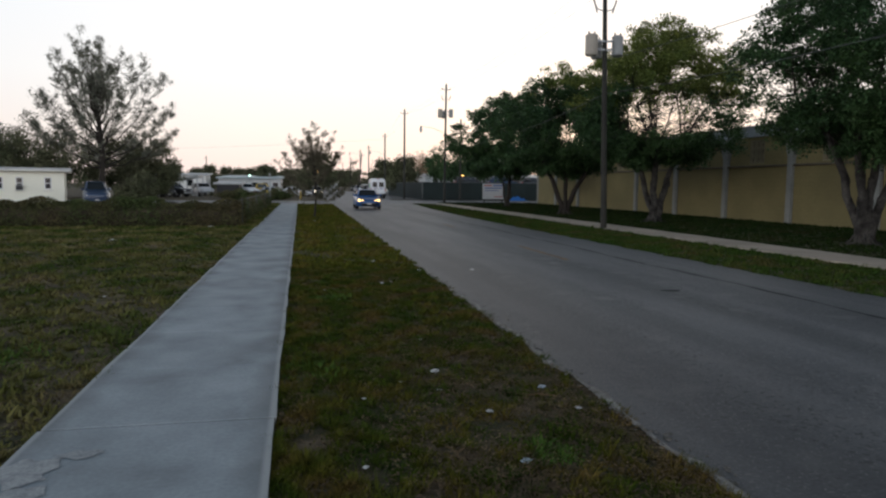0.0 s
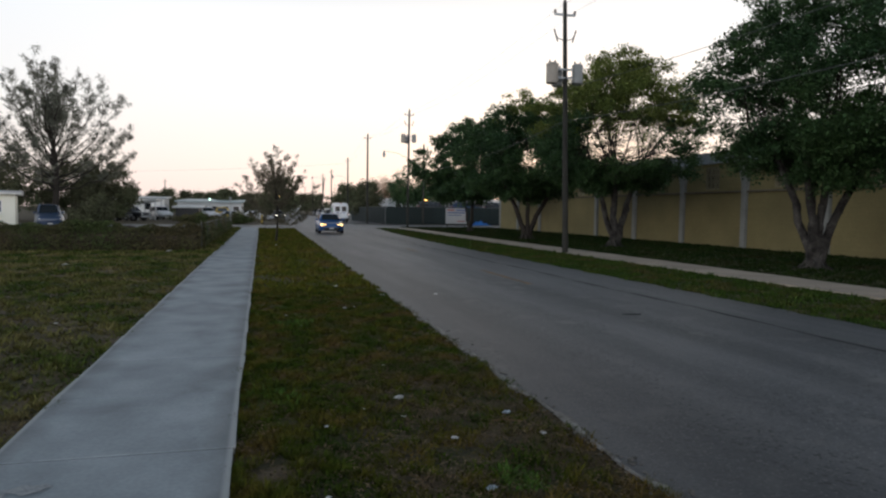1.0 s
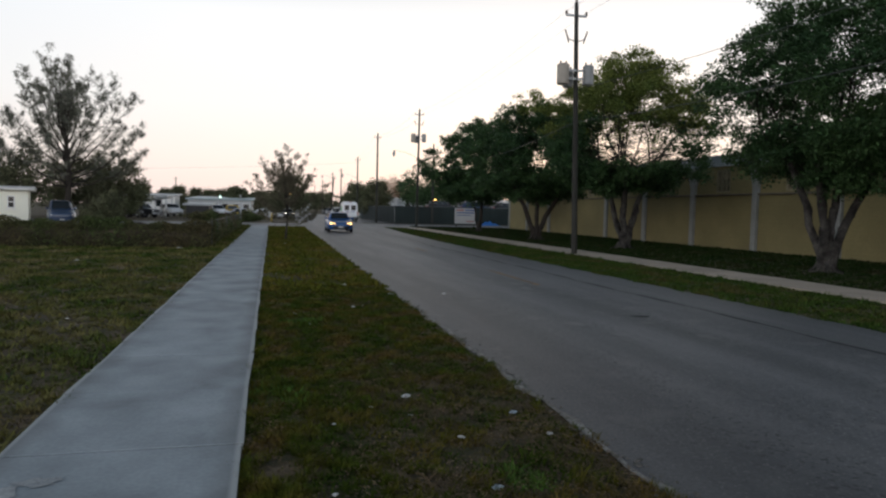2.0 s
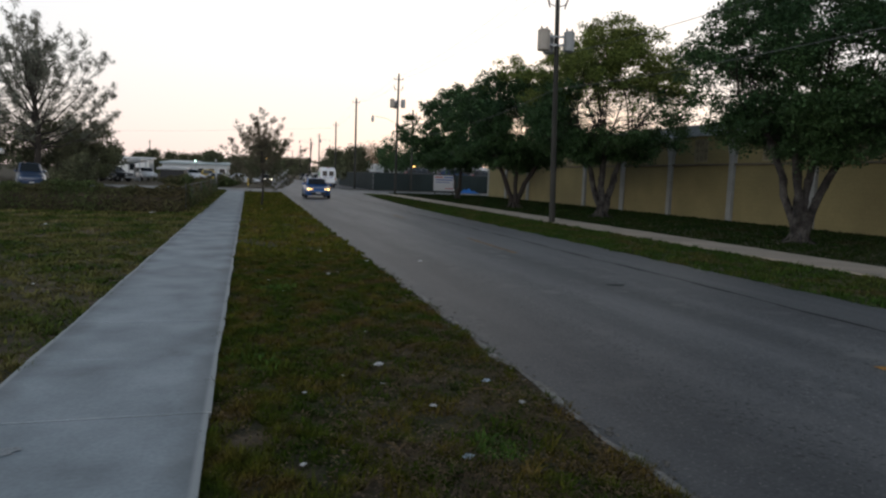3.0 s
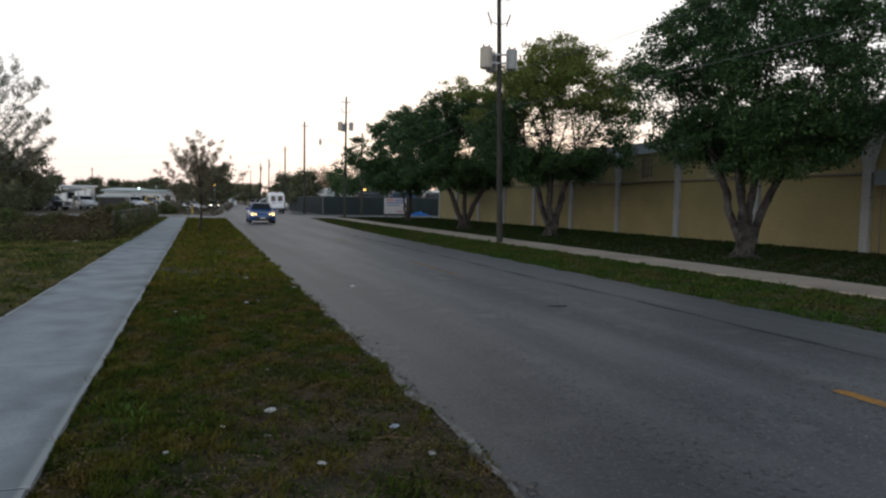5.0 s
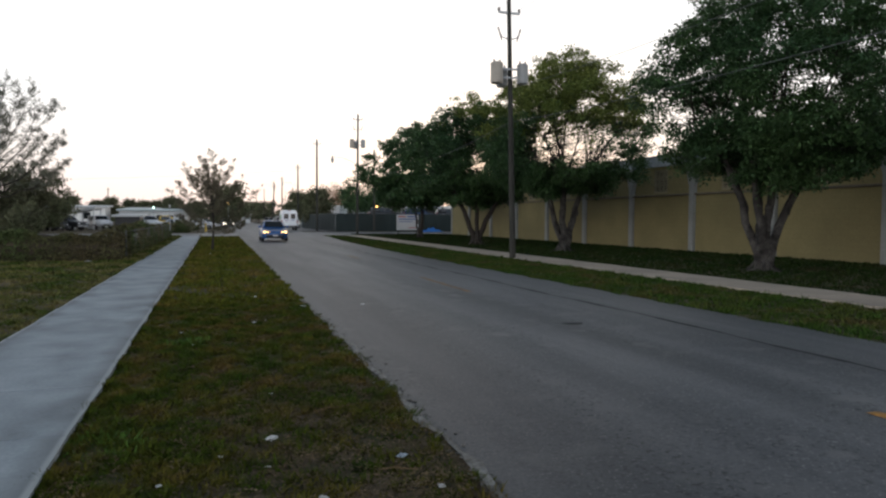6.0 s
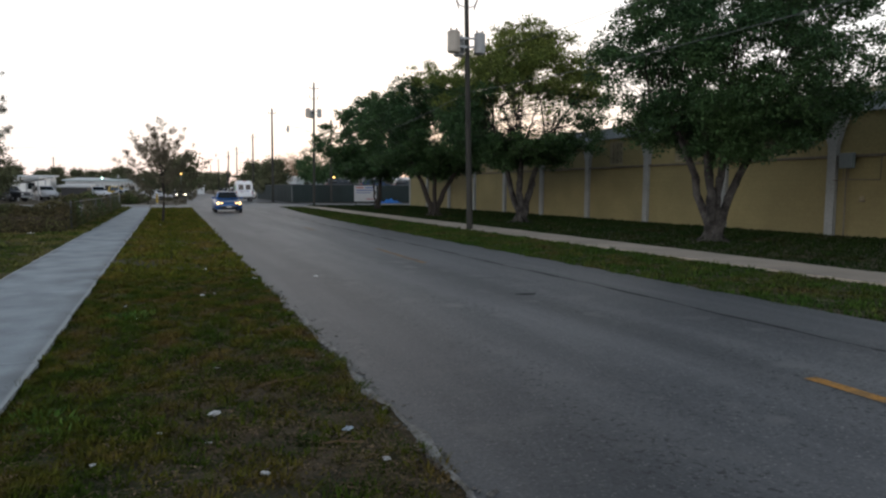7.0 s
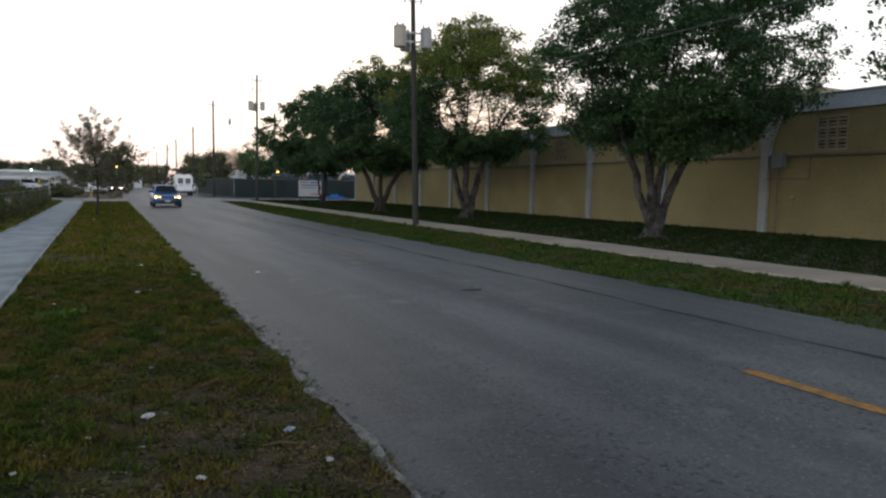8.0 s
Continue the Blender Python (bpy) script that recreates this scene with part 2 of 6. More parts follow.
def edge_grime(m, middle, half):
    """Dark algae bands along both long edges of the sidewalk, with a paler worn arris."""
    n, l = m.node_tree.nodes, m.node_tree.links
    b = n["Principled BSDF"]
    last = b.inputs["Base Color"].links[0].from_socket
    sp, away, t = n.new("ShaderNodeSeparateXYZ"), n.new("ShaderNodeMath"), n.new("ShaderNodeTexNoise")
    where = n.new("ShaderNodeNewGeometry").outputs["Position"]
    l.new(where, sp.inputs[0])
    l.new(where, t.inputs["Vector"])
    t.inputs["Scale"].default_value, t.inputs["Detail"].default_value = 1.4, 5
    off = n.new("ShaderNodeMath")
    off.operation, off.inputs[1].default_value = "ADD", -middle
    away.operation = "ABSOLUTE"
    l.new(sp.outputs["X"], off.inputs[0])
    l.new(off.outputs[0], away.inputs[0])
    ragged = n.new("ShaderNodeMath")
    ragged.operation, ragged.inputs[1].default_value = "MULTIPLY_ADD", 0.5
    l.new(t.outputs["Fac"], ragged.inputs[0])
    l.new(away.outputs[0], ragged.inputs[2])
    for source, low, high, most, colour in ((ragged, half + 0.03, half + 0.24, 0.65, (0.115, 0.128, 0.130)), (away, half - 0.05, half - 0.022, 0.75, (0.40, 0.415, 0.42))):
        r, mx = n.new("ShaderNodeMapRange"), n.new("ShaderNodeMix")
        r.inputs["From Min"].default_value, r.inputs["From Max"].default_value, r.inputs["To Max"].default_value = low, high, most
        l.new(source.outputs[0], r.inputs["Value"])
        mx.data_type = "RGBA"
        mx.inputs[7].default_value = (*colour, 1)
        l.new(r.outputs["Result"], mx.inputs["Factor"])
        l.new(last, mx.inputs[6])
        last = mx.outputs[2]
    l.new(last, b.inputs["Base Color"])


edge_grime(CONCRETE, -0.75, 0.75)
by_place(CONCRETE_WARM)
JOINT = mat("dark_joint_soil", (0.030, 0.030, 0.027), 0.95, 0.3, 2.0, 30.0, 0.3)
RUBBLE = mat("road_edge_rubble", (0.22, 0.21, 0.195), 0.95, 0.4, 6.0, 40.0, 0.9, second=(0.10, 0.09, 0.075), piece=0.3)
FENCE_WIRE = mat("dull_fence_wire", (0.075, 0.075, 0.075), 0.7, 0.1, 2.0, 10.0, 0.0)
YELLOW_FADED = mat("faded_yellow_paint", (0.30, 0.175, 0.085), 0.8, 0.35, 3.0, 24.0, 0.3, second=(0.135, 0.125, 0.115))
YELLOW = mat("worn_yellow_paint", (0.56, 0.25, 0.04), 0.8, 0.35, 5.0, 30.0, 0.3, second=(0.26, 0.16, 0.07))
WALL = mat("ochre_stucco", (0.228, 0.190, 0.084), 0.9, 0.12, 0.35, 12.0, 0.25, second=(0.178, 0.148, 0.066))
def coursed(m, strength):
    """Faint joints of painted blockwork showing through the stucco of a wall along y."""
    n, l = m.node_tree.nodes, m.node_tree.links
    b = n["Principled BSDF"]
    sp, cb, br, mx = n.new("ShaderNodeSeparateXYZ"), n.new("ShaderNodeCombineXYZ"), n.new("ShaderNodeTexBrick"), n.new("ShaderNodeMix")
    l.new(n.new("ShaderNodeNewGeometry").outputs["Position"], sp.inputs[0])
    l.new(sp.outputs["Y"], cb.inputs["X"])
    l.new(sp.outputs["Z"], cb.inputs["Y"])
    l.new(cb.outputs[0], br.inputs["Vector"])
    br.inputs["Color1"].default_value, br.inputs["Color2"].default_value, br.inputs["Mortar"].default_value = (1, 1, 1, 1), (0.94, 0.94, 0.94, 1), (0.78, 0.78, 0.76, 1)
    br.inputs["Scale"].default_value, br.inputs["Mortar Size"].default_value, br.inputs["Mortar Smooth"].default_value = 1.0, 0.008, 0.6
    br.inputs["Brick Width"].default_value, br.inputs["Row Height"].default_value = 0.41, 0.205
    mx.data_type, mx.blend_type = "RGBA", "MULTIPLY"
    mx.inputs["Factor"].default_value = strength
    l.new(b.inputs["Base Color"].links[0].from_socket, mx.inputs[6])
    l.new(br.outputs["Color"], mx.inputs[7])
    l.new(mx.outputs[2], b.inputs["Base Color"])


coursed(WALL, 0.7)
PILASTER = mat("pale_blue_grey_stucco", (0.262, 0.268, 0.255), 0.9, 0.16, 0.8, 12.0, 0.2)
BAND = mat("blue_grey_fascia", (0.36, 0.40, 0.44), 0.85, 0.12, 0.5, 8.0, 0.2)
LEDGE = mat("dark_ledge", (0.13, 0.11, 0.08), 0.9, 0.2, 1.0, 15.0, 0.2)
BLOCK = mat("cream_vent_block", (0.25, 0.215, 0.135), 0.9, 0.12, 1.5, 20.0, 0.2)
DARK = mat("dark_interior", (0.02, 0.02, 0.022), 0.9, 0.2, 1.0, 8.0, 0.0)
ROOFING = mat("roof_felt", (0.30, 0.30, 0.30), 0.95, 0.2, 0.5, 9.0, 0.2)
BARK = mat("grey_bark", (0.013, 0.011, 0.009), 0.95, 0.5, 3.2, 16.0, 1.0, second=(0.066, 0.059, 0.052), dist=0.04)
BARK_DARK = mat("dark_limb_bark", (0.034, 0.027, 0.021), 0.95, 0.3, 2.0, 14.0, 0.6)
LEAF = mat("glossy_dark_leaf", (0.036, 0.076, 0.031), 0.42, 0.2, 0.30, 2.0, 0.0, second=(0.058, 0.108, 0.038), island=0.5, spec=0.3)
# Paler leaf for crown tops: the light shining through them is in the colour.
LEAF_LIGHT = mat("backlit_green_leaf", (0.120, 0.160, 0.036), 0.55, 0.2, 0.30, 2.0, 0.0, second=(0.175, 0.200, 0.052), island=0.5, spec=0.3)
LEAF_GREY = mat("grey_green_needle", (0.150, 0.158, 0.125), 0.75, 0.2, 0.2, 2.0, 0.0, second=(0.20, 0.20, 0.16), island=0.4, spec=0.2)
LEAF_OLIVE = mat("olive_leaf", (0.085, 0.100, 0.050), 0.75, 0.2, 0.2, 2.0, 0.0, second=(0.12, 0.12, 0.07), island=0.4, spec=0.2)
LEAF_YOUNG = mat("brownish_young_leaf", (0.120, 0.120, 0.075), 0.75, 0.2, 0.4, 2.0, 0.0, second=(0.15, 0.13, 0.09), island=0.4, spec=0.2)
LEAF_RUST = mat("rusty_bare_twig", (0.30, 0.19, 0.12), 0.8, 0.2, 0.3, 2.0, 0.0, island=0.3, spec=0.2)
HEDGE_LEAF = mat("hedge_leaf", (0.058, 0.080, 0.026), 0.8, 0.2, 0.45, 2.0, 0.0, second=(0.090, 0.074, 0.036), island=0.35, spec=0.2)
def thin_leaf(m, share):
    """Lets part of the light through a leaf."""
    n, l = m.node_tree.nodes, m.node_tree.links
    b = n["Principled BSDF"]
    out = next(q for q in n if q.bl_idname == "ShaderNodeOutputMaterial")
    t, mx = n.new("ShaderNodeBsdfTranslucent"), n.new("ShaderNodeMixShader")
    l.new(b.inputs["Base Color"].links[0].from_socket, t.inputs["Color"])
    mx.inputs["Fac"].default_value = share
    l.new(b.outputs[0], mx.inputs[1])
    l.new(t.outputs[0], mx.inputs[2])
    l.new(mx.outputs[0], out.inputs["Surface"])


thin_leaf(LEAF, 0.25)
thin_leaf(LEAF_LIGHT, 0.4)
thin_leaf(LEAF_GREY, 0.4)
thin_leaf(LEAF_OLIVE, 0.2)
thin_leaf(LEAF_YOUNG, 0.4)
thin_leaf(LEAF_RUST, 0.4)
HEDGE_CORE = mat("hedge_twigs", (0.055, 0.042, 0.026), 0.95, 0.4, 1.0, 14.0, 0.6)
POLE = mat("weathered_pole_wood", (0.023, 0.022, 0.018), 0.92, 0.25, 0.8, 22.0, 0.5, second=(0.036, 0.034, 0.028))
STEEL = mat("galvanised_steel", (0.38, 0.39, 0.40), 0.55, 0.12, 2.0, 20.0, 0.1, metal=0.6)
TANK = mat("grey_transformer_paint", (0.27, 0.275, 0.27), 0.5, 0.08, 2.0, 15.0, 0.05)
TANK_WARM = mat("aged_cream_transformer_paint", (0.34, 0.30, 0.25), 0.5, 0.10, 2.0, 15.0, 0.05)
CERAMIC = mat("brown_ceramic", (0.16, 0.11, 0.09), 0.3, 0.1, 3.0, 12.0, 0.0)
CABLE = mat("black_cable", (0.085, 0.09, 0.09), 0.7, 0.1, 1.0, 8.0, 0.0)
HOUSE = mat("cream_house_paint", (0.88, 0.86, 0.74), 0.85, 0.04, 0.5, 10.0, 0.15)
TRIM = mat("white_trim_paint", (0.80, 0.79, 0.76), 0.7, 0.06, 1.0, 12.0, 0.1)
WHITE_METAL = mat("white_sheet_metal", (0.47, 0.485, 0.49), 0.5, 0.08, 0.4, 6.0, 0.1)
TEAL_METAL = mat("teal_grey_sheet_roof", (0.36, 0.43, 0.45), 0.45, 0.10, 0.4, 6.0, 0.1)
MESH_GREEN = mat("dark_green_screen_fabric", (0.009, 0.018, 0.017), 0.85, 0.2, 0.5, 30.0, 0.3, piece=0.15)
TARP = mat("blue_tarpaulin", (0.03, 0.16, 0.48), 0.55, 0.15, 1.2, 9.0, 0.4)
GLASS = glass_mat("dark_glass", (0.015, 0.018, 0.02))
RUBBER = mat("tyre_rubber", (0.02, 0.02, 0.021), 0.85, 0.15, 4.0, 30.0, 0.2)
RIM = mat("alloy_rim", (0.42, 0.42, 0.43), 0.4, 0.08, 4.0, 20.0, 0.0, metal=0.7)
BLACK = mat("black_plastic", (0.022, 0.022, 0.024), 0.6, 0.1, 3.0, 25.0, 0.1)
PAINT_BLUE = mat("blue_car_paint", (0.012, 0.075, 0.235), 0.28, 0.06, 1.0, 10.0, 0.0)
PAINT_WHITE = mat("white_car_paint", (0.72, 0.73, 0.75), 0.35, 0.04, 1.0, 10.0, 0.0)
PAINT_SILVER = mat("silver_car_paint", (0.42, 0.43, 0.45), 0.35, 0.05, 1.0, 10.0, 0.0, metal=0.3)
PAINT_BLACK = mat("black_car_paint", (0.018, 0.019, 0.022), 0.3, 0.05, 1.0, 10.0, 0.0)
PAINT_NAVY = mat("navy_car_paint", (0.018, 0.04, 0.09), 0.3, 0.05, 1.0, 10.0, 0.0)
for p_ in (PAINT_BLUE, PAINT_WHITE, PAINT_SILVER, PAINT_BLACK, PAINT_NAVY):
    p_.node_tree.nodes["Principled BSDF"].inputs["Coat Weight"].default_value = 0.35
LAMP_RED = mat("red_lens", (0.30, 0.02, 0.02), 0.3, 0.05, 3.0, 10.0, 0.0)
LAMP_ON = mat("lit_headlamp", (0.9, 0.8, 0.6), 0.3, 0.02, 3.0, 10.0, 0.0, emit=((1.0, 0.58, 0.16), 4.0))
LAMP_GLARE = mat("lit_headlamp_white", (0.9, 0.9, 0.85), 0.3, 0.02, 3.0, 10.0, 0.0, emit=((1.0, 0.85, 0.6), 9.0))
LAMP_AMBER = mat("lit_amber_lamp", (0.9, 0.6, 0.2), 0.3, 0.02, 3.0, 10.0, 0.0, emit=((1.0, 0.55, 0.15), 4.0))
LAMP_GREENISH = mat("lit_yard_lamp", (0.8, 0.9, 0.85), 0.3, 0.02, 3.0, 10.0, 0.0, emit=((0.65, 1.0, 0.85), 4.0))
LAMP_OFF = mat("clear_lens", (0.55, 0.56, 0.56), 0.2, 0.05, 3.0, 10.0, 0.0)
PAPER = mat("dirty_white_paper", (0.58, 0.57, 0.56), 0.85, 0.12, 6.0, 40.0, 0.2)
CAN = mat("faded_grey_blue_wrapper", (0.34, 0.40, 0.46), 0.5, 0.2, 6.0, 30.0, 0.2)
SIGN_WHITE = mat("white_sign_board", (0.50, 0.49, 0.48), 0.6, 0.06, 1.0, 10.0, 0.05)
SIGN_RED = mat("faded_red_print", (0.40, 0.13, 0.12), 0.7, 0.1, 2.0, 10.0, 0.0)
SIGN_BLUE = mat("faded_blue_print", (0.10, 0.14, 0.30), 0.7, 0.1, 2.0, 10.0, 0.0)
YELLOW_POST = mat("yellow_post_paint", (0.50, 0.34, 0.06), 0.6, 0.12, 2.0, 12.0, 0.1)
PURPLE = mat("purple_decal", (0.10, 0.04, 0.20), 0.5, 0.05, 2.0, 10.0, 0.0)
GREEN = mat("green_decal", (0.12, 0.50, 0.10), 0.5, 0.05, 2.0, 10.0, 0.0)

# ---- mesh helpers ----
def raw_mesh(name, verts, faces, material, smooth=False):
    me = bpy.data.meshes.new(name)
    me.from_pydata([tuple(v) for v in verts], [], [tuple(f) for f in faces])
    if smooth:
        me.polygons.foreach_set("use_smooth", [True] * len(me.polygons))
    me.materials.append(material)
    return me


def array_mesh(name, verts, k, material):
    """Many loose k-cornered faces, from an array of shape (n * k, 3)."""
    me = bpy.data.meshes.new(name)
    n = len(verts) // k
    me.vertices.add(n * k)
    me.vertices.foreach_set("co", np.ascontiguousarray(verts, dtype=np.float32).ravel())
    me.loops.add(n * k)
    me.loops.foreach_set("vertex_index", np.arange(n * k, dtype=np.int32))
    me.polygons.add(n)
    me.polygons.foreach_set("loop_start", np.arange(0, n * k, k, dtype=np.int32))
    me.polygons.foreach_set("loop_total", np.full(n, k, dtype=np.int32))
    me.update(calc_edges=True)
    me.validate()
    me.materials.append(material)
    return me


class Form:
    """Collects simple solids into one mesh."""

    def __init__(self):
        self.v, self.f = [], []

    def add(self, verts, faces):
        o = len(self.v)
        self.v += [tuple(p) for p in verts]
        self.f += [tuple(i + o for i in q) for q in faces]
        return self

    def box(self, x0, x1, y0, y1, z0, z1, c=0.0):
        """A block with edges chamfered by c."""
        if not c:
            v = [(x, y, z) for x in (x0, x1) for y in (y0, y1) for z in (z0, z1)]
            return self.add(v, [(0, 1, 3, 2), (4, 6, 7, 5), (0, 4, 5, 1), (2, 3, 7, 6), (0, 2, 6, 4), (1, 5, 7, 3)])
        b = bmesh.new()
        bmesh.ops.create_cube(b, size=1.0, matrix=Matrix.Translation(((x0 + x1) / 2, (y0 + y1) / 2, (z0 + z1) / 2)) @ Matrix.Diagonal((x1 - x0, y1 - y0, z1 - z0, 1)))
        bmesh.ops.bevel(b, geom=b.edges[:], offset=c, segments=2, affect="EDGES", profile=0.5)
        b.verts.index_update()
        self.add([p.co[:] for p in b.verts], [[p.index for p in q.verts] for q in b.faces])
        b.free()
        return self

    def tube(self, pts, radii, n=8, cap=True):
        """A tapering tube along points."""
        pts = [Vector(p) for p in pts]
        if not hasattr(radii, "__len__"):
            radii = [radii] * len(pts)
        o = len(self.v)
        side = None
        for i, p in enumerate(pts):
            d = (pts[min(i + 1, len(pts) - 1)] - pts[max(i - 1, 0)]).normalized()
            if side is None:
                side = d.orthogonal().normalized()
            side = (side - d * side.dot(d)).normalized()
            up = d.cross(side)
            for k in range(n):
                a = 2 * math.pi * k / n
                self.v.append(tuple(p + (side * math.cos(a) + up * math.sin(a)) * radii[i]))
        for i in range(len(pts) - 1):
            for k in range(n):
                a, b = o + i * n + k, o + i * n + (k + 1) % n
                self.f.append((a, b, b + n, a + n))
        if cap:
            self.f.append(tuple(o + k for k in reversed(range(n))))
            self.f.append(tuple(o + (len(pts) - 1) * n + k for k in range(n)))
        return self

    def loft(self, rings):
        """Closed rings of equal length, skinned and capped."""
        o, n = len(self.v), len(rings[0])
        for r in rings:
            self.v += [tuple(p) for p in r]
        for i in range(len(rings) - 1):
            for k in range(n):
                a, b = o + i * n + k, o + i * n + (k + 1) % n
                self.f.append((a, b, b + n, a + n))
        self.f.append(tuple(o + k for k in reversed(range(n))))
        self.f.append(tuple(o + (len(rings) - 1) * n + k for k in range(n)))
        return self

    def pane(self, a, b, c, d, thick=0.02):
        """A thin slab on four corners."""
        a, b, c, d = (Vector(p) for p in (a, b, c, d))
        nrm = (b - a).cross(d - a).normalized() * thick
        return self.add([a, b, c, d, a + nrm, b + nrm, c + nrm, d + nrm], [(3, 2, 1, 0), (4, 5, 6, 7), (0, 1, 5, 4), (1, 2, 6, 5), (2, 3, 7, 6), (3, 0, 4, 7)])


def outward(me):
    b = bmesh.new()
    b.from_mesh(me)
    bmesh.ops.recalc_face_normals(b, faces=b.faces[:])
    b.to_mesh(me)
    b.free()
    return me


def part(name, form, material, parent=None, label="", smooth=False):
    """One mesh object, under a thing or a part."""
    ob = new(name, form if isinstance(form, bpy.types.Mesh) else outward(raw_mesh(name, form.v, form.f, material, smooth)))
    if parent:
        ob.parent = parent
    return tagged(ob, label)


def thing(name, label, category, group="", at=None, turn=0.0):
    ob = new(name)
    ob.empty_display_size = 0.2
    if at:
        ob.matrix_basis = pose(*at, 0, 0, turn)
    return tagged(ob, label, category, group)


def structure(name, form, material, label, category, smooth=False):
    return tagged(part(name, form, material, None, label, smooth), category=category, kind="structure")


# ---- ground, road, pavements ----
def road_left(y):
    return 2.48 + 0.0085 * y


def road_right(y):
    """The far kerb line: straight beside the trees, then opening towards the side street."""
    return 9.08 + 0.00125 * np.clip(y - 26.0, 0.0, 32.0) ** 2 + 0.02 * np.maximum(y - 58.0, 0.0)


def wave(x, y):
    """A cheap smooth field between about -1 and 1."""
    return (np.sin(1.7 * x + 0.9 * y) + np.sin(0.8 * x - 1.3 * y + 2.1) + np.sin(2.9 * x + 2.3 * y + 0.7) + np.sin(4.3 * x - 3.1 * y + 4.0)) / 4


g = Form()
edges_ = [-3000, -300, -60, -20, 0, 20, 60, 120, 300, 3000]
g.v = [(x, y, -0.012) for x in edges_ for y in edges_]
n_ = len(edges_)
g.f = [(i * n_ + j, (i + 1) * n_ + j, (i + 1) * n_ + j + 1, i * n_ + j + 1) for i in range(n_ - 1) for j in range(n_ - 1)]
structure("ground", g, GROUND, "dry grass and bare soil, patchy green and brown", "ground")

r = Form()
ys_ = [-30 + 0.5 * i for i in range(240)] + [90 + 6 * i for i in range(120)]
for y in ys_:
    ragged = -0.02 + 0.03 * math.sin(y * 3.1) + 0.025 * math.sin(y * 7.7 + 1) + 0.015 * math.sin(y * 17.0)
    xl, xr = road_left(y) + ragged, road_right(y) - 0.6 * ragged
    r.v += [(xl, y, 0.0), (xl + 0.25, y, 0.006), ((xl + xr) / 2, y, 0.016), (xr - 0.25, y, 0.006), (xr, y, 0.0)]
r.f = [(i * 5 + k, i * 5 + k + 1, i * 5 + k + 6, i * 5 + k + 5) for i in range(len(ys_) - 1) for k in range(4)]
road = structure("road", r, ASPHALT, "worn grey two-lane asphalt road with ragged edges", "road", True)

e_ = Form()
for i in range(170):
    y = 1.0 + 0.2 * i
    w_ = (0.020 + 0.022 * math.sin(i * 0.9) + 0.018 * math.sin(i * 2.7)) * max(0.25, 1 - i / 150) * (1.0 + 0.4 * math.exp(-((y - 4.6) / 1.6) ** 2))
    x_ = road_left(y) - 0.01 + 0.03 * math.sin(y * 3.1) + 0.02 * math.sin(y * 9.1)
    e_.v += [(x_ - max(w_, 0.01), y, 0.002), (x_, y, 0.014 + 0.004 * math.sin(i * 1.9)), (x_ + max(w_, 0.02) * 0.8, y, 0.0125)]
e_.f = [(i * 3 + k, i * 3 + k + 1, i * 3 + k + 4, i * 3 + k + 3) for i in range(169) for k in range(2)]
part("broken_edge", e_, RUBBLE, road, "crumbled pale asphalt edge")

# the side street that meets the road behind the fence corner, and its mouth
s_ = Form()
rx = road_right
s_.add([(rx(52) - 0.2, 52, 0.004), (rx(57) + 0.6, 57, 0.004), (rx(62) + 2.6, 62.5, 0.004), (rx(66) + 7, 68, 0.004), (60, 70.5, 0.004), (60, 78.6, 0.004), (rx(80) - 0.2, 79, 0.004), (rx(66) - 0.3, 66, 0.004)], [tuple(range(8))])
structure("side_street", s_, SIDE_ASPHALT, "pale asphalt side street joining the road", "road")
s_ = Form()
s_.add([(-60, 61.5, 0.003), (road_left(61) + 0.2, 60.5, 0.003), (road_left(70) + 0.2, 72, 0.003), (-60, 70.5, 0.003)], [(0, 1, 2, 3)])
structure("cross_street", s_, SIDE_ASPHALT, "grey asphalt cross street at the end of the lawn", "road")
s_ = Form()
s_.add([(road_right(86), 84, 0.003), (26, 84, 0.003), (26, 190, 0.003), (road_right(190) - 0.1, 190, 0.003)], [(0, 1, 2, 3)])
structure("parking_strip", s_, SIDE_ASPHALT, "grey asphalt parking strip beside the road", "road")

# seam, patch and painted dashes lying on the road
c_ = Form()
for i in range(120):
    y0, y1 = -4 + i * 0.5, -4 + (i + 1) * 0.5
    xa, xb = (7.60 - 0.001 * yy + 0.04 * math.sin(yy * 0.8) + 0.02 * math.sin(yy * 3.3) for yy in (y0, y1))
    zt = lambda xx, yy: 0.006 + 0.010 * (road_right(yy) - 0.25 - xx) / ((road_right(yy) - road_left(yy)) / 2 - 0.25) + 0.004
    w_ = 0.035 + 0.02 * math.sin(i * 1.3)
    c_.add([(xa - w_, y0, zt(xa, y0)), (xa + w_, y0, zt(xa, y0)), (xb + w_, y1, zt(xb, y1)), (xb - w_, y1, zt(xb, y1))], [(0, 1, 2, 3)])
part("seam", c_, ASPHALT_OLD, road, "dark tarred seam")
for y0, y1 in ((1.4, 4.45), (13.9, 17.6), (26.2, 28.6)):
    d_ = Form()
    k_ = 8
    for i in range(k_):
        a, b = y0 + (y1 - y0) * i / k_, y0 + (y1 - y0) * (i + 1) / k_
        off = 0.008 * math.sin(i * 2.1)
        d_.add([(5.875 + 0.0125 * a + off, a, 0.021), (6.015 + 0.0125 * a + off, a, 0.021), (6.015 + 0.0125 * b + off, b, 0.021), (5.875 + 0.0125 * b + off, b, 0.021)], [(0, 1, 2, 3)])
    part("lane_dash", d_, YELLOW if y0 < 5 else YELLOW_FADED, road, "worn yellow centre dash" if y0 < 5 else "centre dash worn almost away")
d_ = Form()
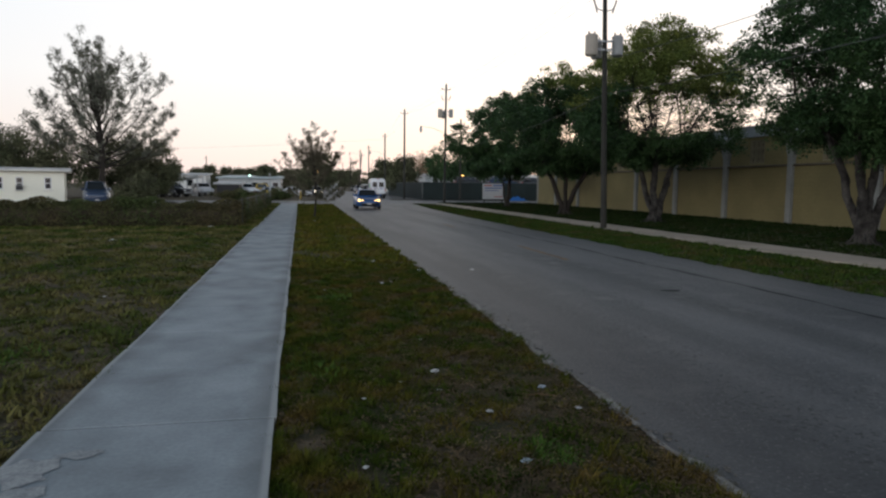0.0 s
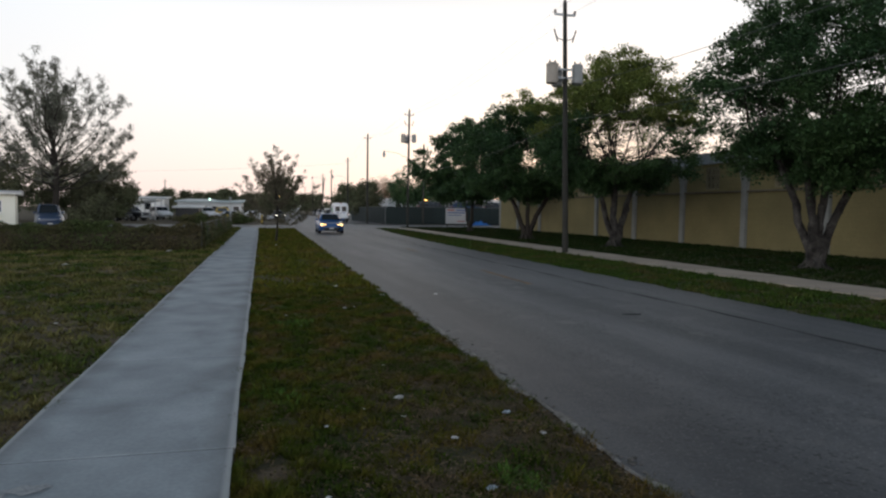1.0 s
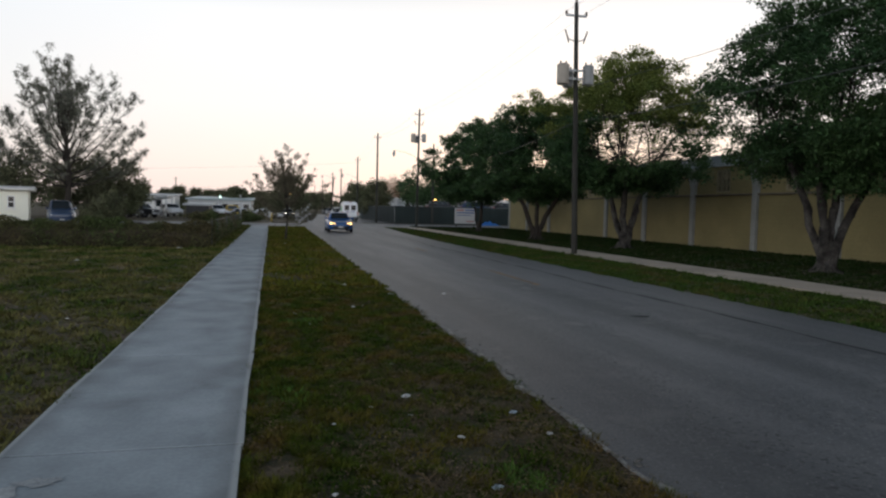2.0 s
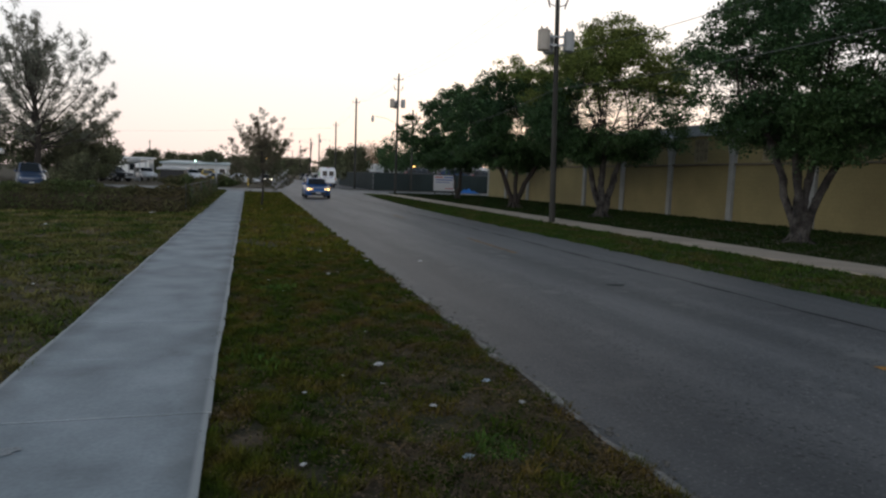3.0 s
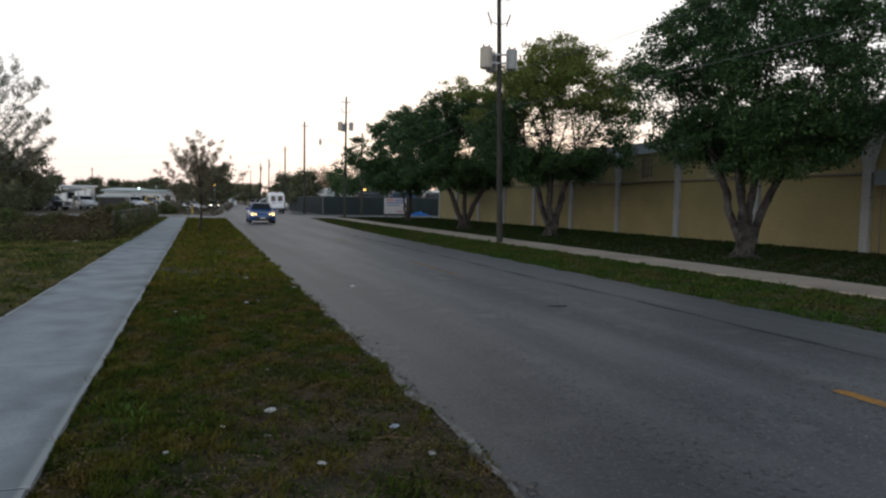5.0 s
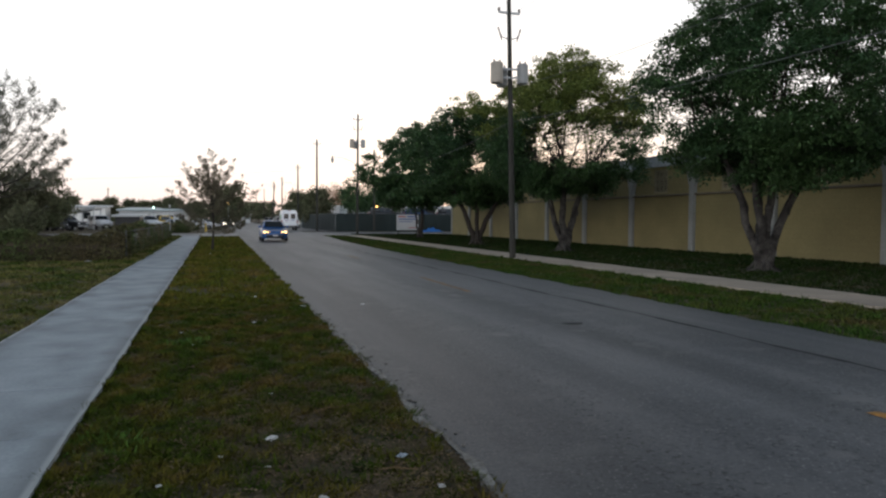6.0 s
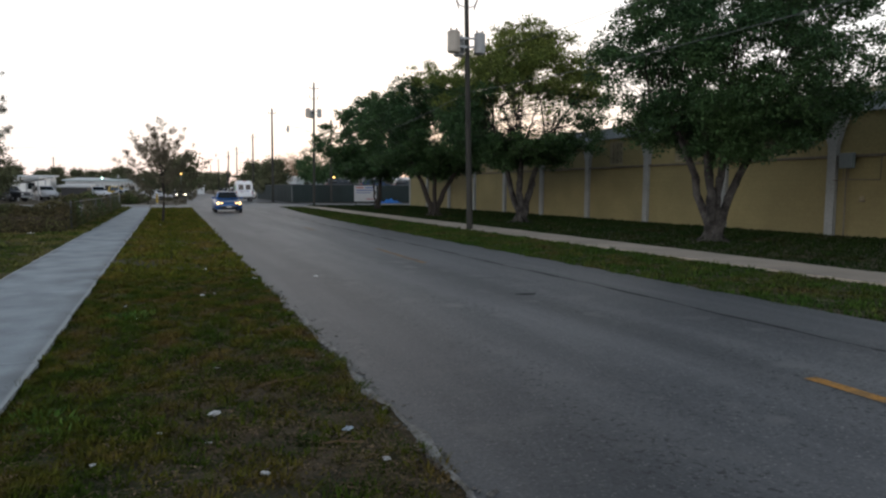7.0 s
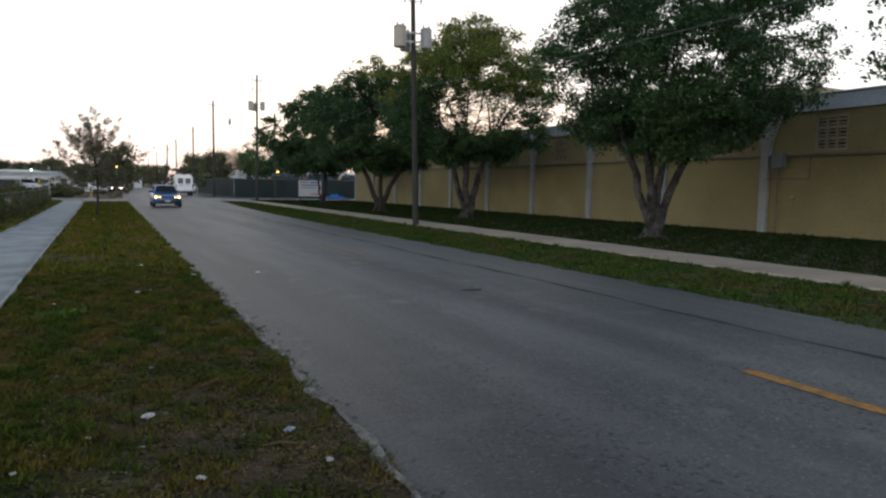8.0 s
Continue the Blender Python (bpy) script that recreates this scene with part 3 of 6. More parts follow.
d_.add([(6.02 + 0.17 * math.cos(a) * (1 + 0.2 * math.sin(3 * a)), 9.3 + 0.11 * math.sin(a), 0.021) for a in [i * math.pi / 8 for i in range(16)]], [tuple(range(16))])
part("patch", d_, ASPHALT_OLD, road, "small dark tar patch")

# pavements: slabs with joints between
def pavement(name, x0, x1, y0, y1, step, material, label, z=0.035):
    base = Form().box(x0 + 0.015, x1 - 0.015, y0, y1, -0.1, z - 0.005)
    pv = structure(name, base, JOINT, label, "pavement")
    kinds = []
    for k in range(5):
        f = Form()
        f.box(0.0, x1 - x0, 0.009, step - 0.009, -0.09, 0.0, 0.003)
        f.v = [(p[0] + 0.012 * math.sin(7 * p[1] + k * 2), p[1], p[2]) for p in f.v]
        kinds.append(outward(raw_mesh("slab", f.v, f.f, material)))
    i, y = 0, y0
    while y < y1 - 0.1:
        ob = new("slab", kinds[(i * 3 + i // 4) % 5])
        ob.parent = pv
        ob.location = (x0, y, z + 0.0012 * math.sin(i * 2.3))
        ob.rotation_euler = (0.0008 * math.sin(i * 1.7), 0.002 * math.sin(i * 3.1), 0)
        y += step
        i += 1
    return pv

# ---- vegetation ----
rng = np.random.default_rng(7)


def unit(n):
    v = rng.normal(size=(n, 3))
    return v / np.linalg.norm(v, axis=1, keepdims=True)


def leaf_array(centres, length, width, droop=0.0):
    """Diamond leaves of uneven size and pose at the given places."""
    n = len(centres)
    d = unit(n)
    d[:, 2] -= droop
    d /= np.linalg.norm(d, axis=1, keepdims=True)
    s = np.cross(d, unit(n))
    s /= np.linalg.norm(s, axis=1, keepdims=True) + 1e-9
    size = rng.uniform(0.6, 1.4, (n, 1))
    l, w = d * length * size, s * width * size
    return np.stack([centres - l / 2, centres + w / 2, centres + l / 2, centres - w / 2], 1).reshape(-1, 3)


def limb_path(a, b, bend, steps=5):
    a, b = np.array(a, float), np.array(b, float)
    side = unit(1)[0] * bend * np.linalg.norm(b - a)
    return [a + (b - a) * t + side * math.sin(math.pi * t) + np.array([0, 0, -0.06 * np.linalg.norm(b - a)]) * math.sin(math.pi * t) for t in np.linspace(0, 1, steps)]


def tree(name, label, at, height, radius, low, stems, clumps, per, leaf, material, bark=BARK, trunk=0.3, fork=1.6, clump=0.55, hollow=0.0, squash=1.0, droop=0.3, group="", flat=0.0, off=(0, 0), gaps=(), streak=0.0, seed=0):
    """A tree: forked trunk, limbs and a crown of leaf clumps with gaps."""
    top = thing(name, label, "tree", group, (at[0], at[1], 0.0))
    rise = height - low
    rng.bit_generator.state = np.random.default_rng(int(abs(at[0]) * 90 + abs(at[1]) * 7) + seed).bit_generator.state
    # clump centres, thickest near the crown's outside, uneven
    pts = []
    lobes = unit(7) * 0.35
    while len(pts) < clumps:
        u = unit(1)[0] * (rng.uniform(hollow, 1) ** 0.45)
        bump = 0.88 + 0.17 * max(float(u @ q) / 0.35 for q in lobes)
        u = u * min(bump, 1.08)
        z = u[2]
        if z < -0.2:
            z = -0.2 + (z + 0.2) * 0.55
        widen = 1.0 - flat * max(0.0, z) if flat >= 0 else 1.0 + flat * max(0.0, -z - 0.05) * 2
        across, high = (u[0] * 0.85 - u[1] * 0.52) * radius, low + rise * (0.38 + 0.60 * z)
        if any(((across - ga) / gr) ** 2 + ((high - gz) / gh) ** 2 < 1 for ga, gz, gr, gh in gaps) and rng.random() < 0.88:
            continue
        pts.append((off[0] + u[0] * radius * widen, off[1] + u[1] * radius * squash * widen, low + rise * (0.38 + 0.60 * z)))
    pts = np.array(pts)
    form = Form()
    limb_tip = []
    for i in range(stems):
        a = 2 * math.pi * i / stems + rng.uniform(-0.3, 0.3)
        c_, s_ = math.cos(a), math.sin(a)
        foot = np.array([c_, s_, 0]) * trunk * (0.45 if stems > 1 else 0)
        knee = np.array([c_ * trunk * (0.75 if stems > 1 else 0.2), s_ * trunk * (0.75 if stems > 1 else 0.2), fork * 0.6])
        out = rng.uniform(0.22, 0.40) * radius
        tip = np.array([c_ * out, s_ * out * squash, low + rise * rng.uniform(0.18, 0.38)])
        if stems == 1:
            tip = np.array([off[0] * 0.5 + rng.uniform(-0.1, 0.1) * radius, off[1] * 0.5, low + rise * 0.55])
        mid = (knee * 0.5 + tip * 0.5 if stems > 1 else knee * 0.82 + tip * 0.18) + rng.normal(size=3) * 0.25 * trunk
        r0 = trunk * (0.66 if stems > 1 else 1.0)
        path = [foot * 1.5 + np.array([0, 0, -0.08]), foot * 1.05 + np.array([0, 0, 0.22]), knee, mid, tip]
        form.tube(path, [r0 * 1.45, r0 * 0.95, r0 * 0.78, r0 * 0.62, r0 * 0.36], 10)
        limb_tip.append((mid, tip, r0 * 0.5))
        for k in range(4 if stems > 1 else 0):   # fluted stem
            b_ = a + 1.57 * k + rng.uniform(-0.4, 0.4)
            q = np.array([math.cos(b_), math.sin(b_), 0]) * r0
            form.tube([p_ + q * w_ for p_, w_ in zip(path, (1.5, 0.85, 0.62, 0.42, 0.2))], [r0 * 0.45, r0 * 0.36, r0 * 0.30, r0 * 0.28, r0 * 0.12], 6)
    if stems > 1:
        form.tube([(0, 0, -0.1), (0, 0, 0.25), (0, 0, fork * 0.5), (0, 0, fork * 0.8)], [trunk * 1.2, trunk * 0.9, trunk * 0.78, trunk * 0.35], 12)
        for i in range(6):
            a = i * 1.05 + rng.uniform(-0.2, 0.2)
            q = np.array([math.cos(a), math.sin(a), 0])
            form.tube([q * trunk * 0.7 + np.array([0, 0, 0.28]), q * trunk * 1.5 + np.array([0, 0, 0.06]), q * trunk * 2.6 + np.array([0, 0, -0.04])], [trunk * 0.3, trunk * 0.2, trunk * 0.06], 6)
    part("trunk", form, bark, top, "", True)
    limbs = Form()
    picks = rng.permutation(len(pts))[: min(len(pts), max(14, clumps // 2))]
    for i in picks:
        p = pts[i]
        mid, tip, r_ = min(limb_tip, key=lambda q: np.linalg.norm(q[1] - p) + 0.4 * np.linalg.norm(q[0] - p))
        t = rng.uniform(0.2, 1.0)
        if stems == 1:   # limbs sweep upward from one leader
            t = min(1.0, max(0.03, (p[2] - 0.9 * math.hypot(p[0], p[1]) - mid[2]) / (tip[2] - mid[2]) + 0.15 * t))
        a = mid + (tip - mid) * t
        ln = np.linalg.norm(p - a)
        r1 = min(r_ * 0.6, 0.022 * ln + 0.012)
        limbs.tube(limb_path(a, p, rng.uniform(0.05, 0.16)), [r1, r1 * 0.8, r1 * 0.6, r1 * 0.42, r1 * 0.2], 5, False)
    part("branchwork", limbs, bark, top, "", True)
    n = clumps * per
    which = rng.integers(0, clumps, n)
    spread = unit(n) * (rng.random((n, 1)) ** 0.5) * clump * 1.75 * rng.uniform(0.6, 1.25, clumps)[which][:, None]
    spread *= rng.uniform(0.65, 1.3, (clumps, 3))[which]
    spread += rng.normal(size=(n, 3)) * clump * 0.22
    spread[:, 2] *= 0.75
    if streak:
        ray = pts - np.array([0, 0, low * 0.6])
        ray /= np.linalg.norm(ray, axis=1, keepdims=True)
        spread += ray[which] * (rng.normal(size=(n, 1)) * streak)
    c = pts[which] + spread
    c = c[c[:, 2] > low * 0.72]
    part("crown", array_mesh("crown", leaf_array(c, leaf[0], leaf[1], droop), 4, material), material, top)
    return top


def blades(name, n, x0, x1, y0, y1, h, material, label, inside=None, lean=0.6, width=0.012, near=0.0, patch=0.3):
    """Short mown grass: single blades, thinner where the lawn is worn."""
    if near:
        y = y0 + (y1 - y0) * rng.random(n) ** near
    else:
        y = rng.uniform(y0, y1, n)
    x = rng.uniform(x0, x1, n)
    keep = (wave(x * 1.1, y * 1.1) + 0.8 * wave(x * 4.5, y * 4.5) + rng.normal(size=n) * 0.35) > -patch
    if inside:
        keep &= inside(x, y)
    x, y = x[keep], y[keep]
    n = len(x)
    hh = h * rng.uniform(0.5, 1.5, n) * np.maximum(0.3, 1 + 0.8 * wave(x * 2.3, y * 2.3) + 1.3 * wave(x * 6, y * 6))
    a = rng.uniform(0, 2 * math.pi, n)
    w = width * rng.uniform(0.7, 1.4, n) * (1 + 0.05 * np.maximum(y, 0))
    base = np.stack([x, y, np.full(n, -0.014)], 1)
    side = np.stack([np.cos(a), np.sin(a), np.zeros(n)], 1) * w[:, None]
    tip = base + np.stack([np.cos(a + 1.3) * hh * lean * rng.random(n), np.sin(a + 1.3) * hh * lean * rng.random(n), hh], 1)
    tri = np.stack([base - side, base + side, tip], 1).reshape(-1, 3)
    ob = part(name, array_mesh(name, tri, 3, material), material)
    return tagged(ob, label, "grass", kind="stuff")

# ---- the long ochre building behind the trees ----
WX, W0, W1 = 24.0, -12.0, 65.9
BAY = 5.27
PIL = [18.5 + BAY * k for k in range(-5, 10)]
VENTS = [y - 2.5 for y in PIL]


def building():
    w = Form()
    w.box(WX, WX + 0.3, W0, W1, 0.0, 2.84)
    y = W0
    for v in VENTS:
        if v - 0.6 > W0 and v + 0.6 < W1:
            w.box(WX + 0.05, WX + 0.3, y, v - 0.6, 2.84, 4.45)
            w.box(WX + 0.05, WX + 0.3, v - 0.6, v + 0.6, 4.3, 4.45)
            w.box(WX + 0.05, WX + 0.3, v - 0.6, v + 0.6, 2.84, 3.02)
            y = v + 0.6
    w.box(WX + 0.05, WX + 0.3, y, W1, 2.84, 4.45)
    wall = structure("wall_west", w, WALL, "long ochre stucco warehouse wall with pale pilasters", "wall")
    part("ledge", Form().box(WX - 0.10, WX + 0.06, W0, W1 + 0.05, 2.842, 2.94, 0.02), LEDGE, wall, "dark weathered ledge")
    part("fascia", Form().box(WX - 0.06, WX + 0.34, W0, W1 + 0.06, 4.452, 5.0, 0.02), BAND, wall, "blue-grey fascia band")
    part("coping", Form().box(WX - 0.12, WX + 0.40, W0, W1 + 0.1, 5.002, 5.06, 0.015), BAND, wall)
    shape = [(-0.17, 0.0), (-0.17, 2.9), (-0.18, 3.3), (-0.28, 3.6), (-0.38, 3.95), (-0.58, 4.45), (0.58, 4.45), (0.38, 3.95), (0.28, 3.6), (0.18, 3.3), (0.17, 2.9), (0.17, 0.0)]
    f = Form().loft([[(dx, a, z) for a, z in shape] for dx in (-0.16, 0.045)])
    me = outward(raw_mesh("pilaster", f.v, f.f, PILASTER))
    for y in PIL:
        if W0 < y < W1 - 0.3:
            ob = part("pilaster", me, PILASTER, wall, "pale flared pilaster")
            ob.location = (WX, y, 0)
    part("pilaster", Form().box(WX - 0.06, WX + 0.36, W1 - 0.25, W1 + 0.06, 0, 2.83), PILASTER, wall, "pale corner pilaster")
    # the block vents, high in each bay
    slats = [raw_mesh("slat", *(lambda q: (q.v, q.f))(Form().box(0.07, 0.2, -0.58, 0.58, -t, t)), BLOCK) for t in (0.055, 0.03)]
    rib = raw_mesh("rib", *(lambda q: (q.v, q.f))(Form().box(0.066, 0.21, -0.045, 0.045, 3.022, 4.298)), BLOCK)
    for v in VENTS:
        if v - 0.6 > W0 and v + 0.6 < W1:
            vent = structure("vent", Form().box(WX + 0.27, WX + 0.298, v - 0.598, v + 0.598, 3.022, 4.298), DARK, "cream breeze-block vent high in the ochre wall", "vent")
            for i in range(10):   # three courses of blocks with three slots each
                ob = part("slat", slats[1 if i % 3 else 0], BLOCK, vent)
                ob.location = (WX, v, 3.078 + i * 0.1295)
            for i in range(4):
                ob = part("rib", rib, BLOCK, vent)
                ob.location = (WX, v - 0.56 + i * 0.373, 0)
    structure("wall_north", Form().box(WX + 0.3, 46, W1 - 0.3, W1, 0, 4.45), WALL, "plain ochre stucco end wall", "wall")
    structure("wall_south", Form().box(WX + 0.3, 46, W0, W0 + 0.3, 0, 4.45), WALL, "plain ochre stucco end wall", "wall")
    structure("wall_back", Form().box(45.7, 46, W0 + 0.3, W1 - 0.3, 0, 4.45), WALL, "plain ochre stucco back wall", "wall")
    structure("roof", Form().box(WX + 0.345, 46.2, W0, W1, 4.6, 4.75), ROOFING, "flat grey felt roof", "roof")
    # meter box with conduit on the pilaster
    box = thing("meter_box", "grey metal electrical box with conduit on a pilaster", "electrical box", at=(WX - 0.10, 17.8, 2.45))
    part("case", Form().box(-0.2, 0.0, -0.22, 0.3, 0.0, 0.55, 0.02), BOX_GREEN, box)
    part("conduit", Form().tube([(-0.05, 0.0, 0.0), (-0.05, 0.0, -0.4), (-0.05, -1.2, -0.42), (-0.05, -1.22, 0.42)], 0.022, 6), LEDGE, box)
    part("conduit", Form().tube([(-0.05, 0.2, 0.02), (-0.05, 0.2, -0.42), (-0.05, 0.6, -0.43)], 0.022, 6), LEDGE, box)
    part("conduit", Form().tube([(-0.05, 0.08, 0.02), (-0.05, 0.08, -1.2), (-0.05, 0.08, -2.5)], 0.03, 6), LEDGE, box)
    structure("roof_parapet", Form().box(31, 40, 21.4, 30, 4.752, 6.45, 0.03), BLOCK, "pale set-back block on the flat roof", "roof")
    tap = thing("wall_socket_box", "small pale box on the ochre wall", "electrical box", at=(WX, 17.3, 1.2))
    part("case", Form().box(-0.10, 0.0, -0.07, 0.07, 0.10, 0.24, 0.02), BLOCK, tap)
    part("cap", Form().box(-0.12, 0.0, -0.08, 0.08, 0.06, 0.098, 0.008), LEDGE, tap)
    lampx = thing("wall_light", "white floodlight on the fascia", "lamp", at=(WX - 0.06, 17.25, 4.5))
    part("bracket", Form().tube([(0, 0, 0.05), (-0.25, 0, 0.0)], 0.02, 6), STEEL, lampx)
    part("head", Form().box(-0.5, -0.2, -0.22, 0.22, -0.08, 0.03, 0.02), TRIM, lampx)


building()

# ---- utility poles, lamps and wires ----
def transformer(parent, x, y, z, r, h, material, label):
    t = part("transformer", Form().tube([(x, y, z), (x, y, z + 0.03), (x, y, z + h - 0.06), (x, y, z + h)], [r * 0.9, r, r, r * 0.97], 16), material, parent, label, False)
    part("lid", Form().tube([(x, y, z + h), (x, y, z + h + 0.05), (x, y, z + h + 0.1)], [r * 1.06, r * 1.0, r * 0.5], 16), material, t)
    for dx in (-0.12, 0.12):
        f = Form()
        for k in range(3):
            f.tube([(x + dx, y, z + h + 0.08 + 0.035 * k), (x + dx, y, z + h + 0.11 + 0.035 * k)], [0.045, 0.025], 8)
        f.tube([(x + dx, y, z + h + 0.05), (x + dx, y, z + h + 0.22)], 0.014, 6)
        part("bushing", f, CERAMIC, t)
    for k in (0.3, 0.75):
        part("bracket", Form().box(min(x, 0), max(x, 0), y - 0.04, y + 0.04, z + h * k, z + h * k + 0.07), STEEL, t)
    return t


def insulator(parent, x, y, z):
    f = Form()
    for k in range(3):
        f.tube([(x, y, z + 0.05 * k), (x, y, z + 0.035 + 0.05 * k)], [0.06, 0.035], 8)
    part("insulator", f, CERAMIC, parent)


def utility_pole(label, x, y, h, lean=(0.0, 0.0), cans=0, lamp=False, arms=True, r=0.15):
    p = thing("utility_pole", label, "utility pole", "poles along the road", (x, y, 0))
    L = lambda z: (lean[0] * z / h, lean[1] * z / h)
    f = Form()
    zs = [-0.3, 0.0, h * 0.35, h * 0.7, h]
    f.tube([(L(z)[0], L(z)[1], z) for z in zs], [r * 1.05, r, r * 0.88, r * 0.76, r * 0.64], 14)
    part("shaft", f, POLE, p, "", True)
    if arms:
        lx, ly = L(h - 0.5)
        part("top_bracket", Form().box(lx - 0.45, lx + 0.45, ly - 0.04, ly + 0.04, h - 0.55, h - 0.47, 0.01), STEEL, p)
        for dx in (-0.43, 0.43):
            insulator(p, lx + dx, ly, h - 0.47)
        insulator(p, L(h)[0], L(h)[1], h)
    if cans:
        lx, ly = L(h - 1.4)
        for sgn in (-1, 1):
            fb = Form().tube([(lx, ly, h - 1.55), (lx + sgn * 0.32, ly, h - 1.45), (lx + sgn * 0.45, ly, h - 1.2)], 0.022, 6)
            part("bracket", fb, STEEL, p)
            fb = Form().tube([(lx + sgn * 0.32, ly, h - 1.6), (lx + sgn * 0.48, ly, h - 1.1)], [0.025, 0.035], 8)
            part("fuse_cutout", fb, CERAMIC, p)
        lx, ly = L(h - 2.8)
        z0 = h - 3.35
        transformer(p, lx - 0.58, ly - 0.05, z0 + 0.06, 0.245, 0.74, TANK_WARM, "aged cream transformer tank")
        transformer(p, lx - 0.14, ly + 0.46, z0 + 0.05, 0.22, 0.66, TANK, "grey transformer tank")
        transformer(p, lx + 0.52, ly - 0.05, z0 + 0.10, 0.22, 0.70, TANK, "grey transformer tank")
    if lamp:
        z = lamp
        lx, ly = L(z)
        part("lamp_arm", Form().tube([(lx, ly, z), (lx - 1.2, ly, z + 0.55), (lx - 2.5, ly, z + 0.70)], [0.022, 0.018, 0.016], 6), STEEL, p)
        hd = part("lamp_head", Form().tube([(lx - 2.5, ly, z + 0.76), (lx - 2.5, ly, z + 0.70), (lx - 2.5, ly, z + 0.52), (lx - 2.5, ly, z + 0.36), (lx - 2.5, ly, z + 0.30)], [0.04, 0.08, 0.11, 0.15, 0.14], 12), TANK, p, "grey hanging street lamp head")
        part("lens", Form().tube([(lx - 2.5, ly, z + 0.30), (lx - 2.5, ly, z + 0.16), (lx - 2.5, ly, z + 0.08)], [0.13, 0.11, 0.04], 12), LAMP_OFF, hd)
    return p


P0, P1, P2 = (10.0, -16.8), (12.29, 25.23), (14.52, 67.2)
utility_pole("weathered wooden utility pole with iron brackets at the verge", *P0, 10.2)
utility_pole("weathered wooden utility pole carrying three transformers beside the sidewalk", *P1, 10.15, (-0.27, 0), cans=3, r=0.125)
utility_pole("wooden utility pole with transformers and a street lamp", *P2, 11.8, (0.08, 0), cans=3, lamp=6.9, r=0.13)
utility_pole("tall bare wooden utility pole by the fence corner", 13.4, 87.0, 11.4)
utility_pole("wooden utility pole with a street lamp", 14.3, 115.0, 10.4, lamp=6.8)
utility_pole("distant wooden utility pole", 15.2, 152.0, 10.5)
utility_pole("distant leaning pole with a street lamp", 12.6, 148.0, 8.6, (0.7, 0), lamp=8.0)
utility_pole("distant wooden utility pole", 16.6, 190.0, 11.5)
utility_pole("distant wooden utility pole", 17.5, 240.0, 11.5)
utility_pole("distant wooden utility pole", 18.5, 300.0, 11.5)
short = utility_pole("short concrete pole in front of the screened fence", 18.9, 78.9, 9.6, arms=False, r=0.13)
part("lamp_head", Form().tube([(0.16, -0.1, 2.95), (0.28, -0.16, 3.0), (0.42, -0.2, 2.95)], [0.03, 0.08, 0.04], 8), LAMP_AMBER, short, "small lit amber lamp")
part("lamp_arm", Form().tube([(0.10, 0, 2.95), (0.18, -0.1, 2.95)], 0.02, 6), STEEL, short)
utility_pole("distant wooden utility pole among roofs", -24.0, 190.0, 9.0)


def wire(name, a, b, sag, rad, label):
    a, b = Vector(a), Vector(b)
    pts = [a.lerp(b, t) - Vector((0, 0, 4 * sag * t * (1 - t))) for t in [i / 24 for i in range(25)]]
    w = tagged(part(name, Form().tube(pts, rad, 5), CABLE, None, label), category="cable")
    return w


for (xa, ya, ha, la), (xb, yb, hb, lb) in (((*P0, 10.2, 0), (*P1, 10.15, -0.27)), ((*P1, 10.15, -0.27), (*P2, 11.8, 0.08)), ((*P2, 11.8, 0.08), (13.4, 87.0, 11.4, 0)), ((13.4, 87.0, 11.4, 0), (14.3, 115.0, 10.4, 0))):
    for dx in (-0.43, 0.43):
        wire("power_line", (xa + la + dx, ya, ha - 0.38), (xb + lb + dx, yb, hb - 0.38), 0.5, 0.0045, "thin overhead power line between poles")
wire("telephone_cable", (P0[0] + 0.15, P0[1], 5.4), (P1[0] - 0.12, P1[1] - 0.16, 5.4), 0.78, 0.009, "black telephone cable between poles")
wire("telephone_cable", (P1[0] - 0.12, P1[1] + 0.16, 5.4), (P2[0] + 0.1, P2[1] - 0.14, 5.8), 0.7, 0.011, "black telephone cable between poles")
wire("telephone_cable", (P0[0] + 0.15, P0[1], 6.7), (P1[0] - 0.15, P1[1] - 0.12, 6.7), 0.8, 0.008, "black service cable between poles")
wire("telephone_cable", (-60, 150, 8.5), (14.3, 115, 9.5), 0.9, 0.009, "thin cable spanning the far street")

# ---- vehicles ----
def ring(y, z0, z1, wb, wm, wt, n=3):
    """A body section: narrow at the sill, widest at mid height, rounded at the shoulders."""
    h = z1 - z0
    half = [(wb * 0.86, z0), (wb, z0 + 0.10 * h), (wm, z0 + 0.45 * h), (wm * 0.99, z0 + 0.72 * h), (wt + (wm - wt) * 0.35, z1 - 0.10 * h), (wt * 0.92, z1 - 0.02 * h), (wt * 0.6, z1)]
    return [(x, y, z) for x, z in half] + [(-x, y, z) for x, z in reversed(half)]


